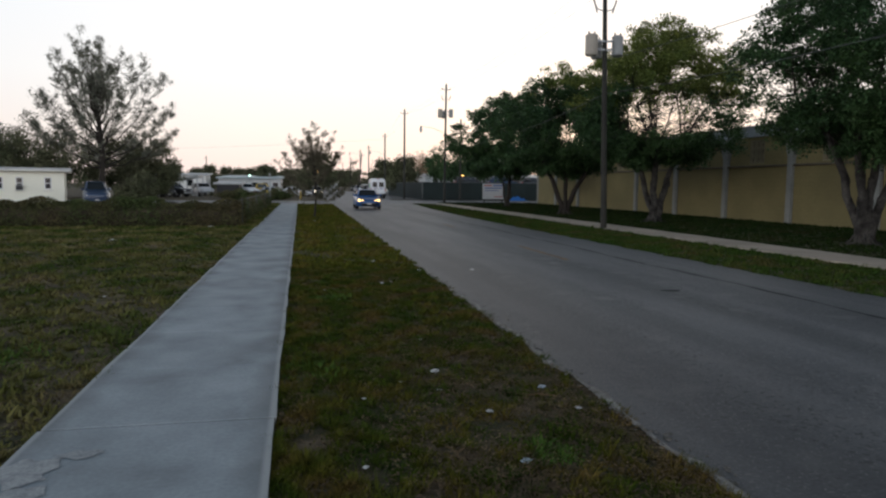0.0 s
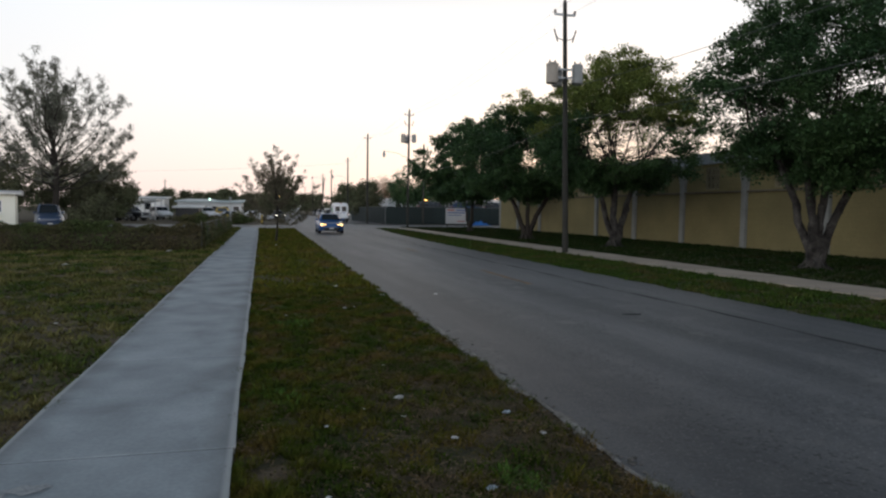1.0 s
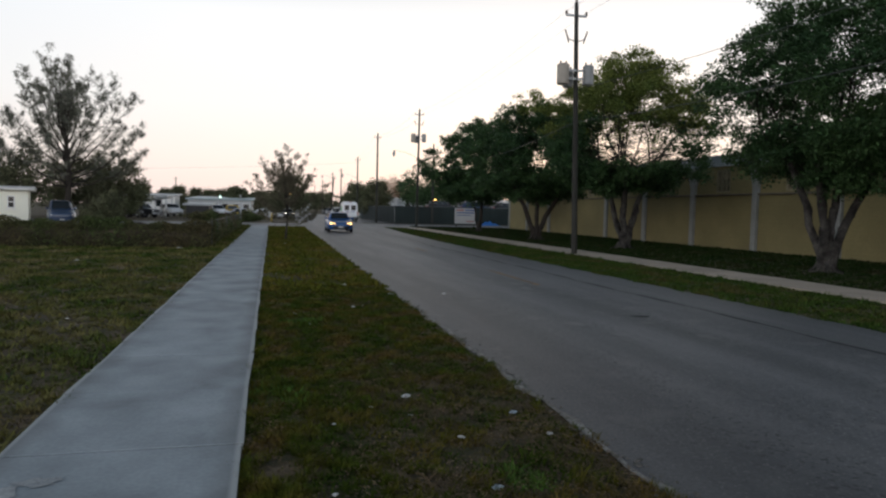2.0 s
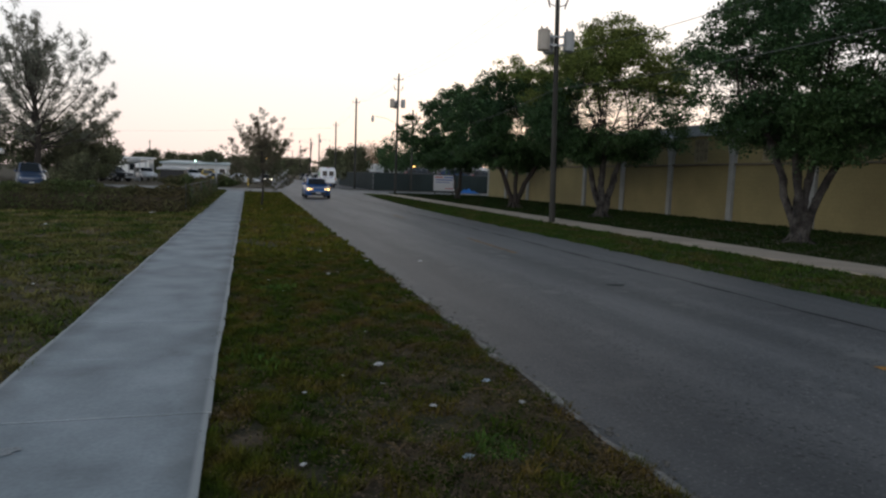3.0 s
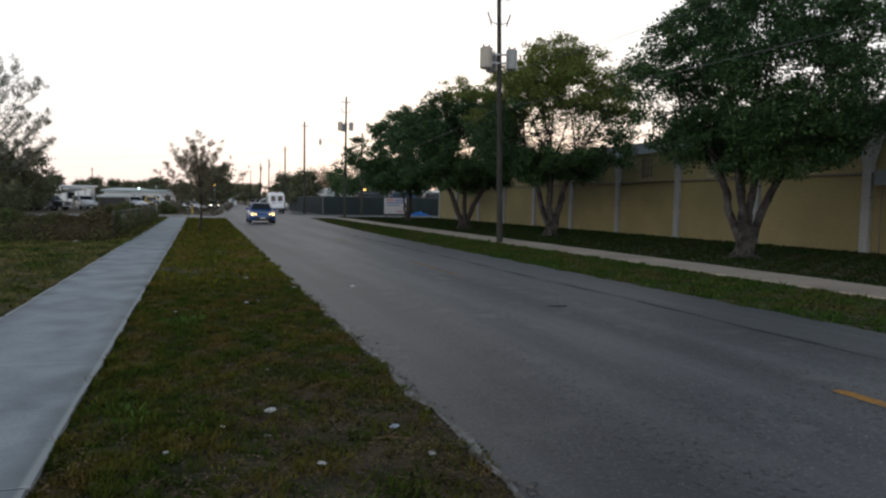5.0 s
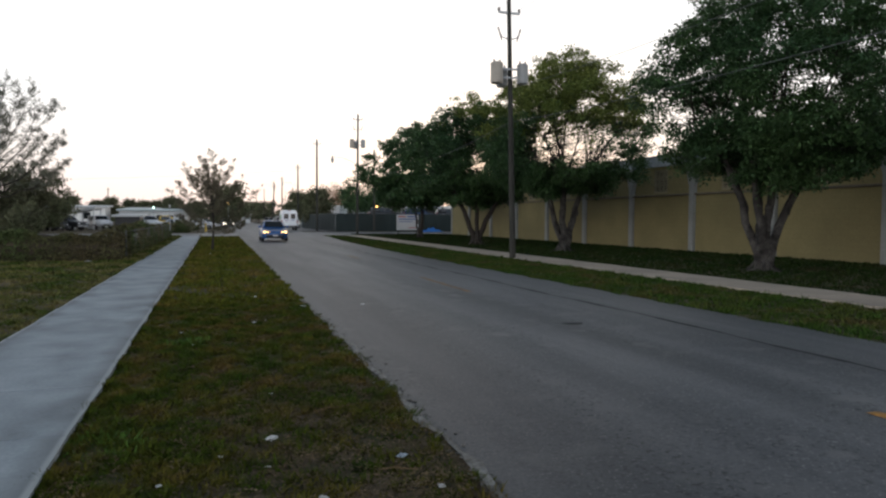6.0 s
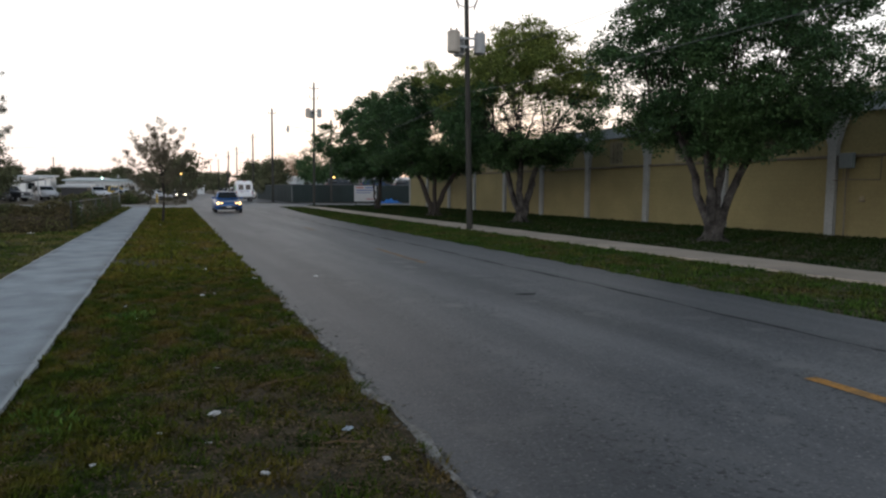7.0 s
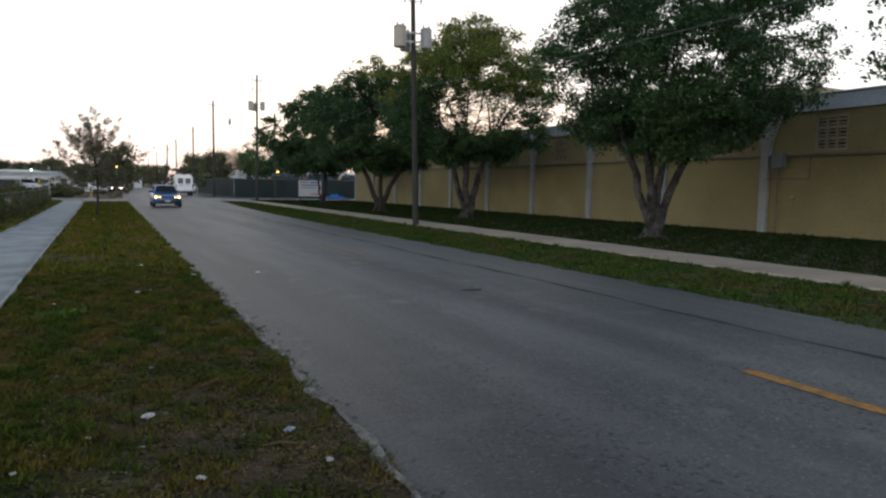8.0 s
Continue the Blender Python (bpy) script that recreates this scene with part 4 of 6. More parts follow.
def wheel(parent, x, y, r, w, side):
    t = Form()
    prof = [(r * 0.62, -w / 2), (r * 0.94, -w / 2), (r, -w * 0.32), (r, w * 0.32), (r * 0.94, w / 2), (r * 0.62, w / 2)]
    n = 18
    t.loft([[(x + b, y + a * math.cos(k * 2 * math.pi / n), r + a * math.sin(k * 2 * math.pi / n)) for k in range(n)] for a, b in prof])
    wh = part("tyre", t, RUBBER, parent, "", True)
    m = Form()
    m.tube([(x - side * w * 0.3, y, r), (x + side * w * 0.40, y, r), (x + side * w * 0.46, y, r)], [r * 0.62, r * 0.60, r * 0.2], 14)
    for k in range(5):
        a = k * 2 * math.pi / 5
        m.tube([(x + side * w * 0.46, y, r), (x + side * w * 0.44, y + 0.58 * r * math.cos(a), r + 0.58 * r * math.sin(a))], [r * 0.12, r * 0.07], 5)
    part("rim", m, RIM, wh)


def sedan(label, at, turn, paint, lights=None, group="", L=4.55, W=0.86, H=1.40, tall=0.0):
    """A saloon with its nose at the origin, pointing to -y."""
    c = thing("car", label, "car", group, at, turn)
    b = Form().loft([ring(y * L, z0, z1 + tall, wb * W, wm * W, wt * W) for y, z0, z1, wb, wm, wt in
        ((-0.022, 0.36, 0.54, 0.48, 0.52, 0.44), (-0.012, 0.28, 0.60, 0.64, 0.68, 0.58), (0.012, 0.23, 0.66, 0.80, 0.85, 0.72), (0.05, 0.20, 0.71, 0.91, 0.95, 0.80), (0.14, 0.19, 0.78, 0.97, 1.0, 0.84), (0.27, 0.19, 0.85, 0.98, 1.0, 0.88),
         (0.45, 0.19, 0.90, 0.99, 1.0, 0.92), (0.70, 0.20, 0.93, 0.99, 1.0, 0.91), (0.86, 0.22, 0.94, 0.96, 0.98, 0.88), (0.965, 0.28, 0.90, 0.88, 0.92, 0.82), (1.0, 0.36, 0.80, 0.76, 0.82, 0.72))])
    part("body", b, paint, c, "", True)
    zs = 0.86 + tall
    st = [(0.27, zs, zs + 0.02, 0.84, 0.80), (0.345, zs, zs + 0.24, 0.87, 0.74), (0.43, zs, H - 0.03, 0.89, 0.68), (0.52, zs, H, 0.90, 0.68), (0.66, zs, H - 0.01, 0.90, 0.68), (0.74, zs, H - 0.07, 0.88, 0.68), (0.87, zs, zs + 0.06, 0.82, 0.74)]
    if tall:
        st = st[:4] + [(0.80, zs, H, 0.90, 0.70), (0.92, zs, H - 0.08, 0.88, 0.70), (0.975, zs, zs + 0.06, 0.84, 0.76)]
    cab = Form()
    cab.loft([[(W * wb, y * L, z0), (W * (wb * 0.35 + wt * 0.65), y * L, z0 + (z1 - z0) * 0.72), (W * wt * 0.96, y * L, z1 - 0.03 * (z1 > z0 + 0.1)), (W * wt * 0.7, y * L, z1), (-W * wt * 0.7, y * L, z1), (-W * wt * 0.96, y * L, z1 - 0.03 * (z1 > z0 + 0.1)), (-W * (wb * 0.35 + wt * 0.65), y * L, z0 + (z1 - z0) * 0.72), (-W * wb, y * L, z0)] for y, z0, z1, wb, wt in st])
    part("cabin", cab, paint, c, "", True)
    # glass set a little proud of the cabin
    a, b_ = st[0], st[2]
    k = 0.015
    part("windscreen", Form().pane((-W * 0.72, (a[0] + 0.012) * L - k, zs + 0.06), (W * 0.72, (a[0] + 0.012) * L - k, zs + 0.06), (W * 0.60, (b_[0] - 0.012) * L - k, H - 0.055), (-W * 0.60, (b_[0] - 0.012) * L - k, H - 0.055), 0.012), GLASS, c)
    r1, r0 = st[-2], st[-1]
    part("rear_window", Form().pane((W * 0.64, (r0[0] - 0.012) * L + k, zs + 0.10), (-W * 0.64, (r0[0] - 0.012) * L + k, zs + 0.10), (-W * 0.56, (r1[0] + 0.012) * L + k, H - 0.11), (W * 0.56, (r1[0] + 0.012) * L + k, H - 0.11), 0.012), GLASS, c)
    for s in (-1, 1):
        for ya, yb in ((0.40, 0.545), (0.56, 0.72)):
            q = [(s * (W * 0.905), ya * L, zs + 0.03), (s * (W * 0.905), yb * L, zs + 0.03), (s * (W * 0.735), (yb - 0.012) * L, H - 0.09), (s * (W * 0.735), (ya + 0.045) * L, H - 0.09)]
            part("side_window", Form().pane(*(q if s > 0 else q[::-1]), 0.012), GLASS, c)
        part("mirror", Form().box(*sorted((s * W * 0.93, s * W * 1.16)), 0.335 * L, 0.37 * L, zs + 0.02, zs + 0.15, 0.02), paint, c)
        lm = lights or LAMP_OFF
        part("headlight", Form().box(*sorted((s * W * (0.66 if lights else 0.50), s * W * 0.84)), 0.0, 0.24, 0.545 + tall * 0.6, (0.68 if lights else 0.63) + tall * 0.6, 0.03), lm, c, "lit amber headlight" if lights else "")
        if lights:
            part("inner_headlight", Form().box(*sorted((s * W * 0.44, s * W * 0.60)), -0.05, 0.16, 0.56 + tall * 0.6, 0.65 + tall * 0.6, 0.03), lm, c, "lit amber headlight")
        part("tail_light", Form().box(*sorted((s * W * 0.50, s * W * 0.86)), L - 0.12, L + 0.004, 0.66 + tall, 0.82 + tall, 0.02), LAMP_RED, c)
        for y in (0.185, 0.80):
            wheel(c, s * (W - 0.10), y * L, 0.31, 0.20, s)
    part("bumper", Form().box(-W * 0.66, W * 0.66, -0.125, 0.15, 0.30, 0.45, 0.05), BLACK if lights else paint, c)
    part("grille", Form().box(-W * 0.50, W * 0.50, -0.105, 0.05, 0.21, 0.295, 0.015).box(-W * 0.30, W * 0.30, -0.098, 0.0, 0.47, 0.53, 0.01), BLACK, c)
    part("plate", Form().box(-0.16, 0.16, -0.135, -0.11, 0.33, 0.42, 0.004), SIGN_WHITE, c)
    return c


def van(label, at, turn=0.0):
    """A high-roofed panel van with its rear doors at the origin, pointing to +y."""
    c = thing("van", label, "van", "", at, turn)
    W = 0.97
    b = Form()
    b.loft([ring(y, z0, z1, wb * W, wm * W, wt * W) for y, z0, z1, wb, wm, wt in
        ((0.0, 0.52, 2.44, 0.93, 0.965, 0.80), (0.06, 0.46, 2.52, 0.97, 0.99, 0.84), (0.5, 0.42, 2.55, 0.98, 1.0, 0.85), (2.5, 0.40, 2.56, 0.98, 1.0, 0.85), (3.7, 0.38, 2.55, 0.98, 1.0, 0.85), (4.0, 0.37, 2.48, 0.98, 1.0, 0.83),
         (4.3, 0.36, 2.20, 0.98, 1.0, 0.80), (4.75, 0.35, 1.40, 0.98, 0.99, 0.82), (4.95, 0.35, 1.16, 0.97, 0.98, 0.82), (5.35, 0.36, 1.02, 0.94, 0.94, 0.78), (5.5, 0.42, 0.86, 0.84, 0.84, 0.70))])
    part("body", b, PAINT_WHITE, c, "", True)
    for s in (-1, 1):
        d = part("rear_door", Form().box(*sorted((s * 0.012, s * 0.84)), -0.035, 0.02, 0.62, 2.30, 0.02), PAINT_WHITE, c)
        part("window", Form().box(*sorted((s * 0.12, s * 0.70)), -0.045, -0.02, 1.45, 2.08, 0.03), GLASS, d)
        part("handle", Form().box(*sorted((s * 0.05, s * 0.10)), -0.06, -0.03, 1.18, 1.30, 0.008), BLACK, d)
        part("marking", Form().box(*sorted((s * 0.20, s * 0.58)), -0.040, -0.03, 1.24, 1.33), PURPLE if s < 0 else SIGN_BLUE, d, "dark lettering bar")
        part("tail_light", Form().box(*sorted((s * 0.86, s * 0.955)), -0.02, 0.10, 0.92, 1.30, 0.015), LAMP_RED, c)
        part("marking", Form().box(*sorted((s * 0.955, s * 0.978)), 1.2, 2.1, 1.42, 1.92), GREEN, c, "bright green block of a side emblem")
        part("marking", Form().box(*sorted((s * 0.955, s * 0.977)), 2.15, 3.2, 1.42, 1.92), PURPLE, c, "dark purple block of a side emblem")
        part("side_window", Form().box(*sorted((s * 0.90, s * 0.968)), 3.75, 4.35, 1.45, 1.95, 0.02), GLASS, c)
        part("mirror", Form().box(*sorted((s * 1.0, s * 1.22)), 4.3, 4.42, 1.35, 1.68, 0.03), BLACK, c)
        part("rub_strip", Form().box(*sorted((s * 0.955, s * 0.985)), 0.4, 4.6, 0.80, 0.87, 0.008), BLACK, c)
        for y in (0.95, 4.55):
            wheel(c, s * 0.84, y, 0.34, 0.22, s)
    part("bumper", Form().box(-0.92, 0.92, -0.12, 0.08, 0.46, 0.60, 0.03), BLACK, c)
    part("plate", Form().box(-0.52, -0.20, -0.045, -0.03, 1.02, 1.14), SIGN_WHITE, c)
    part("roof_lamp", Form().box(-0.18, 0.18, -0.01, 0.12, 2.47, 2.54, 0.01), LAMP_RED, c)
    part("windscreen", Form().pane((0.74, 4.80, 1.42), (-0.74, 4.80, 1.42), (-0.66, 4.34, 2.14), (0.66, 4.34, 2.14), 0.02), GLASS, c)
    return c


def pickup(label, at, turn, paint, group=""):
    """A pickup truck with its nose at the origin, pointing to -y."""
    c = thing("pickup_truck", label, "pickup truck", group, at, turn)
    W = 0.98
    part("body", Form().loft([ring(y, z0, z1, wb * W, W, wt * W) for y, z0, z1, wb, wt in ((0.0, 0.55, 0.95, 0.86, 0.80), (0.1, 0.42, 1.05, 0.94, 0.90), (1.3, 0.40, 1.15, 0.97, 0.92), (3.3, 0.40, 1.15, 0.97, 0.94), (5.2, 0.42, 1.15, 0.97, 0.94), (5.35, 0.5, 1.10, 0.90, 0.9))]), paint, c, "", True)
    part("cabin", Form().loft([[(W * wb, y, 1.10), (W * wt, y, z1 - 0.05), (W * wt * 0.8, y, z1), (-W * wt * 0.8, y, z1), (-W * wt, y, z1 - 0.05), (-W * wb, y, 1.10)] for y, z1, wb, wt in ((1.2, 1.18, 0.9, 0.88), (1.95, 1.78, 0.92, 0.76), (2.6, 1.82, 0.92, 0.76), (3.2, 1.78, 0.92, 0.76), (3.4, 1.2, 0.92, 0.86))]), paint, c, "", True)
    part("windscreen", Form().pane((-0.78, 1.29, 1.24), (0.78, 1.29, 1.24), (0.66, 1.86, 1.72), (-0.66, 1.86, 1.72), 0.015), GLASS, c)
    for s in (-1, 1):
        q = [(s * 0.915, 1.75, 1.22), (s * 0.915, 3.15, 1.22), (s * 0.80, 3.08, 1.70), (s * 0.80, 2.0, 1.70)]
        part("side_window", Form().pane(*(q if s > 0 else q[::-1]), 0.012), GLASS, c)
        part("headlight", Form().box(*sorted((s * 0.5, s * 0.88)), -0.01, 0.15, 0.75, 0.92, 0.02), LAMP_OFF, c)
        for y in (0.95, 4.3):
            wheel(c, s * 0.86, y, 0.38, 0.25, s)
    part("bed", Form().box(-0.80, 0.80, 3.5, 5.25, 1.156, 1.17), BLACK, c)
    part("bumper", Form().box(-0.9, 0.9, -0.08, 0.1, 0.45, 0.66, 0.03), STEEL, c)
    return c


van("white high-roofed panel van with dark rear windows driving on the road", (9.9, 86.0, 0.03), -1.2)
sedan("blue saloon car with lit amber headlights on the road", (4.80, 46.0, 0.03), -1.0, PAINT_BLUE, LAMP_ON, H=1.36)


# ---- trees along the right-hand side ----
def tufted(pts, size, tufts, per, leaf, thin=None, upward=0.35):
    """Leaves in small tufts round clump centres, most of them facing the sky; thin: the share of leaves each clump keeps."""
    k = len(pts)
    reach = size * rng.uniform(0.65, 1.3, (k, 1, 1))
    tuft = pts[:, None, :] + unit(k * tufts).reshape(k, tufts, 3) * (rng.random((k, tufts, 1)) ** 0.4) * reach * np.array([1.45, 1.45, 1.0])
    c = np.repeat(tuft.reshape(-1, 3), per, 0) + rng.normal(size=(k * tufts * per, 3)) * size * np.array([0.36, 0.36, 0.24])
    if thin is not None:
        c = c[rng.random(len(c)) < np.repeat(thin, tufts * per)]
    n = len(c)
    nrm = unit(n)
    nrm[:, 2] = np.abs(nrm[:, 2]) + upward
    nrm /= np.linalg.norm(nrm, axis=1, keepdims=True)
    d = np.cross(nrm, unit(n))
    d /= np.linalg.norm(d, axis=1, keepdims=True) + 1e-9
    d[:, 2] -= 0.25
    w = np.cross(nrm, d)
    grow = rng.uniform(0.65, 1.35, (n, 1))
    l, w = d * leaf[0] * grow, w * leaf[1] * grow
    return np.stack([c - l / 2, c + w / 2 - l * 0.05, c + l / 2, c - w / 2 - l * 0.05], 1).reshape(-1, 3)


def street_tree(label, at, height, radius, low, stems, clumps, tufts, per, leaf, size, dark=LEAF, light=None, light_from=9.0, trunk=0.3, off=(0.0, 0.0), airy=(), seed=0, bark=BARK, under=0.15):
    """A ficus: several fluted stems rising from one flared foot, limbs, twigs and a clumped crown.
    stems: (azimuth in degrees, lean, thickness) each; airy: (across, height, half-width, half-height) where twigs show."""
    global rng
    rng = np.random.default_rng(seed)
    top = thing("ficus_tree", label, "tree", "street trees before the wall", (at[0], at[1], 0.0))
    rise = height - low
    lobes = unit(11)
    pts, sparse = [], []
    while len(pts) < clumps:
        u = unit(1)[0]
        bump = 0.80 + 0.26 * max(0.0, max(float(u @ q) for q in lobes) - 0.45) / 0.55
        u = u * bump * rng.uniform(0.12, 1.0) ** 0.42
        z = u[2] if u[2] > -0.25 else -0.25 + (u[2] + 0.25) * 0.5
        wide = (1.0 - 0.30 * max(0.0, z) ** 2) * (1.0 - under * max(0.0, -z))
        p = np.array([off[0] + u[0] * radius * wide, off[1] + u[1] * radius * wide, low + rise * (0.40 + 0.60 * z)])
        across = 0.85 * u[0] * radius - 0.52 * u[1] * radius
        thin_ = any(((across - a) / b) ** 2 + ((p[2] - h_) / c) ** 2 < 1 for a, h_, b, c in airy)
        if thin_ and rng.random() < 0.45:
            continue
        pts.append(p)
        sparse.append(thin_)
    pts, sparse = np.array(pts), np.array(sparse)
    foot = Form()
    joints = []
    for az, lean, thick in stems:
        a = radians(az)
        q = np.array([math.cos(a), math.sin(a), 0.0])
        r0 = trunk * thick
        tip = q * lean * 1.9 + np.array([0, 0, low + rise * 0.18])
        zs = (-0.1, 0.18, 0.55, 1.0, 1.5, 2.1)
        path = [q * (trunk * 0.40 + lean * (max(z - 0.2, 0) / 2.2) ** 1.25) + np.array([*(rng.normal(size=2) * 0.045), z]) for z in zs] + [tip]
        radii = [r0 * k for k in (1.3, 1.08, 0.98, 0.92, 0.86, 0.78, 0.55)]
        foot.tube(path, radii, 10)
        for k in range(5):   # ribs that make the stem fluted and knotted
            b = a + 1.26 * k + rng.uniform(-0.4, 0.4)
            e = np.array([math.cos(b), math.sin(b), 0.0])
            foot.tube([p + e * r * rng.uniform(0.62, 0.95) for p, r in zip(path, radii)], [r * rng.uniform(0.26, 0.46) for r in radii], 6)
        for z in (1.3, 1.9):   # healed knots
            b = rng.uniform(0, 6.3)
            c = q * (trunk * 0.40 + lean * ((z - 0.2) / 2.2) ** 1.25) + np.array([math.cos(b) * r0 * 0.7, math.sin(b) * r0 * 0.7, z])
            foot.tube([c + np.array([0, 0, -0.16]), c, c + np.array([0, 0, 0.16])], [0.03, r0 * 0.42, 0.03], 7)
        joints.append((tip, r0 * 0.5))
    foot.tube([(0, 0, -0.1), (0, 0, 0.25), (0, 0, 0.6), (0, 0, 0.95)], [trunk * 1.15, trunk * 0.92, trunk * 0.75, trunk * 0.3], 12)
    for i in range(9):   # surface roots
        a = i * 0.70 + rng.uniform(-0.2, 0.2)
        q = np.array([math.cos(a), math.sin(a), 0])
        n_ = np.array([-q[1], q[0], 0]) * rng.uniform(-0.25, 0.25)
        far = rng.uniform(2.2, 3.6)
        foot.tube([q * trunk * 0.8 + np.array([0, 0, 0.32]), q * trunk * 1.5 + np.array([0, 0, 0.07]), (q + n_) * trunk * far + np.array([0, 0, -0.05])], [trunk * 0.24, trunk * 0.15, trunk * 0.05], 6)
    part("trunk", foot, bark, top, "pale blotched grey bark" if bark is BARK else "", True)
    # limbs fan out from each stem's end
    limbs, spots = Form(), []
    for i in range(len(stems) * 5):
        tip, r = joints[i % len(stems)]
        pool = pts[rng.integers(0, len(pts), 14)]
        goal = min(pool, key=lambda p: np.linalg.norm((p - tip) / np.linalg.norm(p - tip) - (tip - np.array([0, 0, 1.2])) / np.linalg.norm(tip - np.array([0, 0, 1.2]))) + rng.uniform(0, 0.5))
        goal = tip + (goal - tip) * rng.uniform(0.6, 0.9)
        way = limb_path(tip - np.array([0, 0, 0.15]), goal, rng.uniform(0.05, 0.14), 7)
        limbs.tube(way, [r * k for k in (0.80, 0.62, 0.50, 0.40, 0.30, 0.20, 0.10)], 7, False)
        spots += [(p, r * k) for p, k in zip(way[1:], (0.6, 0.5, 0.4, 0.3, 0.2, 0.1))]
    where = np.array([p for p, _ in spots])
    for p, few in zip(pts, sparse):
        for k in range(16 if few else 1):
            goal = p + (rng.normal(size=3) * size * 1.1 if few else 0)
            i = np.argsort(np.linalg.norm(where - goal, axis=1) + 0.6 * np.maximum(0, where[:, 2] - goal[2]))[rng.integers(0, 3)]
            a = where[i]
            r1 = min(spots[i][1] * 0.6, 0.008 + 0.010 * np.linalg.norm(goal - a)) * (0.6 if few else 1.0)
            limbs.tube(limb_path(a, goal, rng.uniform(0.05, 0.2)), [r1, r1 * 0.8, r1 * 0.6, r1 * 0.45, r1 * 0.25], 4, False)
    part("branchwork", limbs, BARK_DARK, top, "dark limbs and twigs", True)
    keep = np.where(sparse, 0.24, 1.0)
    # clumps above light_from take the paler leaf, painted as if light came through
    high = (pts[:, 2] + rng.normal(size=len(pts)) * 0.5) > light_from
    for chosen, material, name in ((~high, dark, "crown"), (high, light or dark, "upper_crown")):
        if chosen.any():
            part(name, array_mesh(name, tufted(pts[chosen], size, tufts, per, leaf, keep[chosen]), 4, material), material, top)
    return top


street_tree("broad dark-leaved street tree with a forked grey trunk", (17.2, 17.3), 10.4, 4.35, 2.2, ((160, 0.72, 0.56), (205, 0.52, 0.52), (255, 0.30, 0.58), (75, 0.40, 0.45), (-28, 0.80, 0.60)), 640, 8, 36, (0.098, 0.056), 0.36, trunk=0.245, off=(0.45, -0.22), seed=3, under=0.42,
            airy=((-2.9, 4.9, 0.7, 0.6), (2.4, 4.9, 0.8, 0.35), (0.9, 6.2, 0.5, 0.35)))
street_tree("airy street tree with a green top coloured as backlit and visible twigs", (17.4, 30.4), 10.0, 4.5, 2.5, ((165, 0.60, 0.60), (240, 0.30, 0.60), (80, 0.35, 0.5), (-15, 0.62, 0.62)), 500, 8, 36, (0.11, 0.062), 0.36, LEAF, LEAF_LIGHT, 5.9, trunk=0.26, seed=11, under=0.25,
            airy=((0.8, 5.2, 1.9, 1.35), (-0.9, 4.8, 1.2, 0.9)))
street_tree("dense dark street tree with three forked stems", (16.3, 39.4), 9.1, 4.5, 2.2, ((170, 0.85, 0.60), (255, 0.25, 0.5), (-20, 0.9, 0.62)), 420, 7, 30, (0.14, 0.076), 0.40, LEAF, LEAF_LIGHT, 7.6, trunk=0.27, seed=5,
            airy=((0.6, 4.9, 0.7, 0.5),), bark=BARK_DARK)
street_tree("dense dark street tree beside the end of the wall", (17.2, 54.5), 9.1, 5.0, 2.1, ((0, 0.12, 0.8), (150, 0.3, 0.4)), 330, 6, 28, (0.20, 0.11), 0.46, trunk=0.2, seed=8, bark=BARK_DARK)
street_tree("broad dark-leaved street tree with a forked grey trunk", (17.6, 5.8), 9.4, 4.2, 2.3, ((150, 0.6, 0.6), (250, 0.4, 0.55), (-20, 0.6, 0.6)), 360, 7, 24, (0.12, 0.066), 0.40, trunk=0.34, seed=21)

# ---- the screened fence, sign and yard beyond the side street ----
def screen_fence(x0, y0, x1, y1, n, h=2.15):
    f = thing("screen_fence", "chain-link fence covered in dark green screening fabric", "fence", at=(x0, y0, 0), turn=math.degrees(math.atan2(y1 - y0, x1 - x0)))
    step = math.hypot(x1 - x0, y1 - y0) / n
    post = Form().tube([(0, 0, -0.2), (0, 0, h + 0.05), (0, 0, h + 0.1)], [0.035, 0.035, 0.01], 8)
    pm = outward(raw_mesh("post", post.v, post.f, FENCE_WIRE))
    kinds = []
    for k in range(3):
        p = Form()
        m = 8
        for i in range(m + 1):
            for j in range(4):
                z = 0.06 + (h - 0.08) * j / 3
                p.v.append((step * i / m, -0.05 + 0.03 * math.sin(i * 1.9 + k + j) * (1 if 0 < i < m else 0), z - (0.03 if j == 3 and i % 3 == k else 0)))
        p.f = [(i * 4 + j, i * 4 + 4 + j, i * 4 + 5 + j, i * 4 + 1 + j) for i in range(m) for j in range(3)]
        kinds.append(raw_mesh("fabric_panel", p.v, p.f, MESH_GREEN))
    for i in range(n + 1):
        o = part("post", pm, FENCE_WIRE, f)
        o.location = (i * step, 0, 0)
        if i < n:
            o = part("fabric_panel", kinds[i % 3], MESH_GREEN, f)
            o.location = (i * step, 0, 0)
    part("top_rail", Form().tube([(0, 0, h), (step * n, 0, h)], 0.025, 6), FENCE_WIRE, f)
    return f


screen_fence(14.6, 80.0, 44.0, 80.0, 10)
screen_fence(14.6, 112.0, 14.6, 80.2, 11)

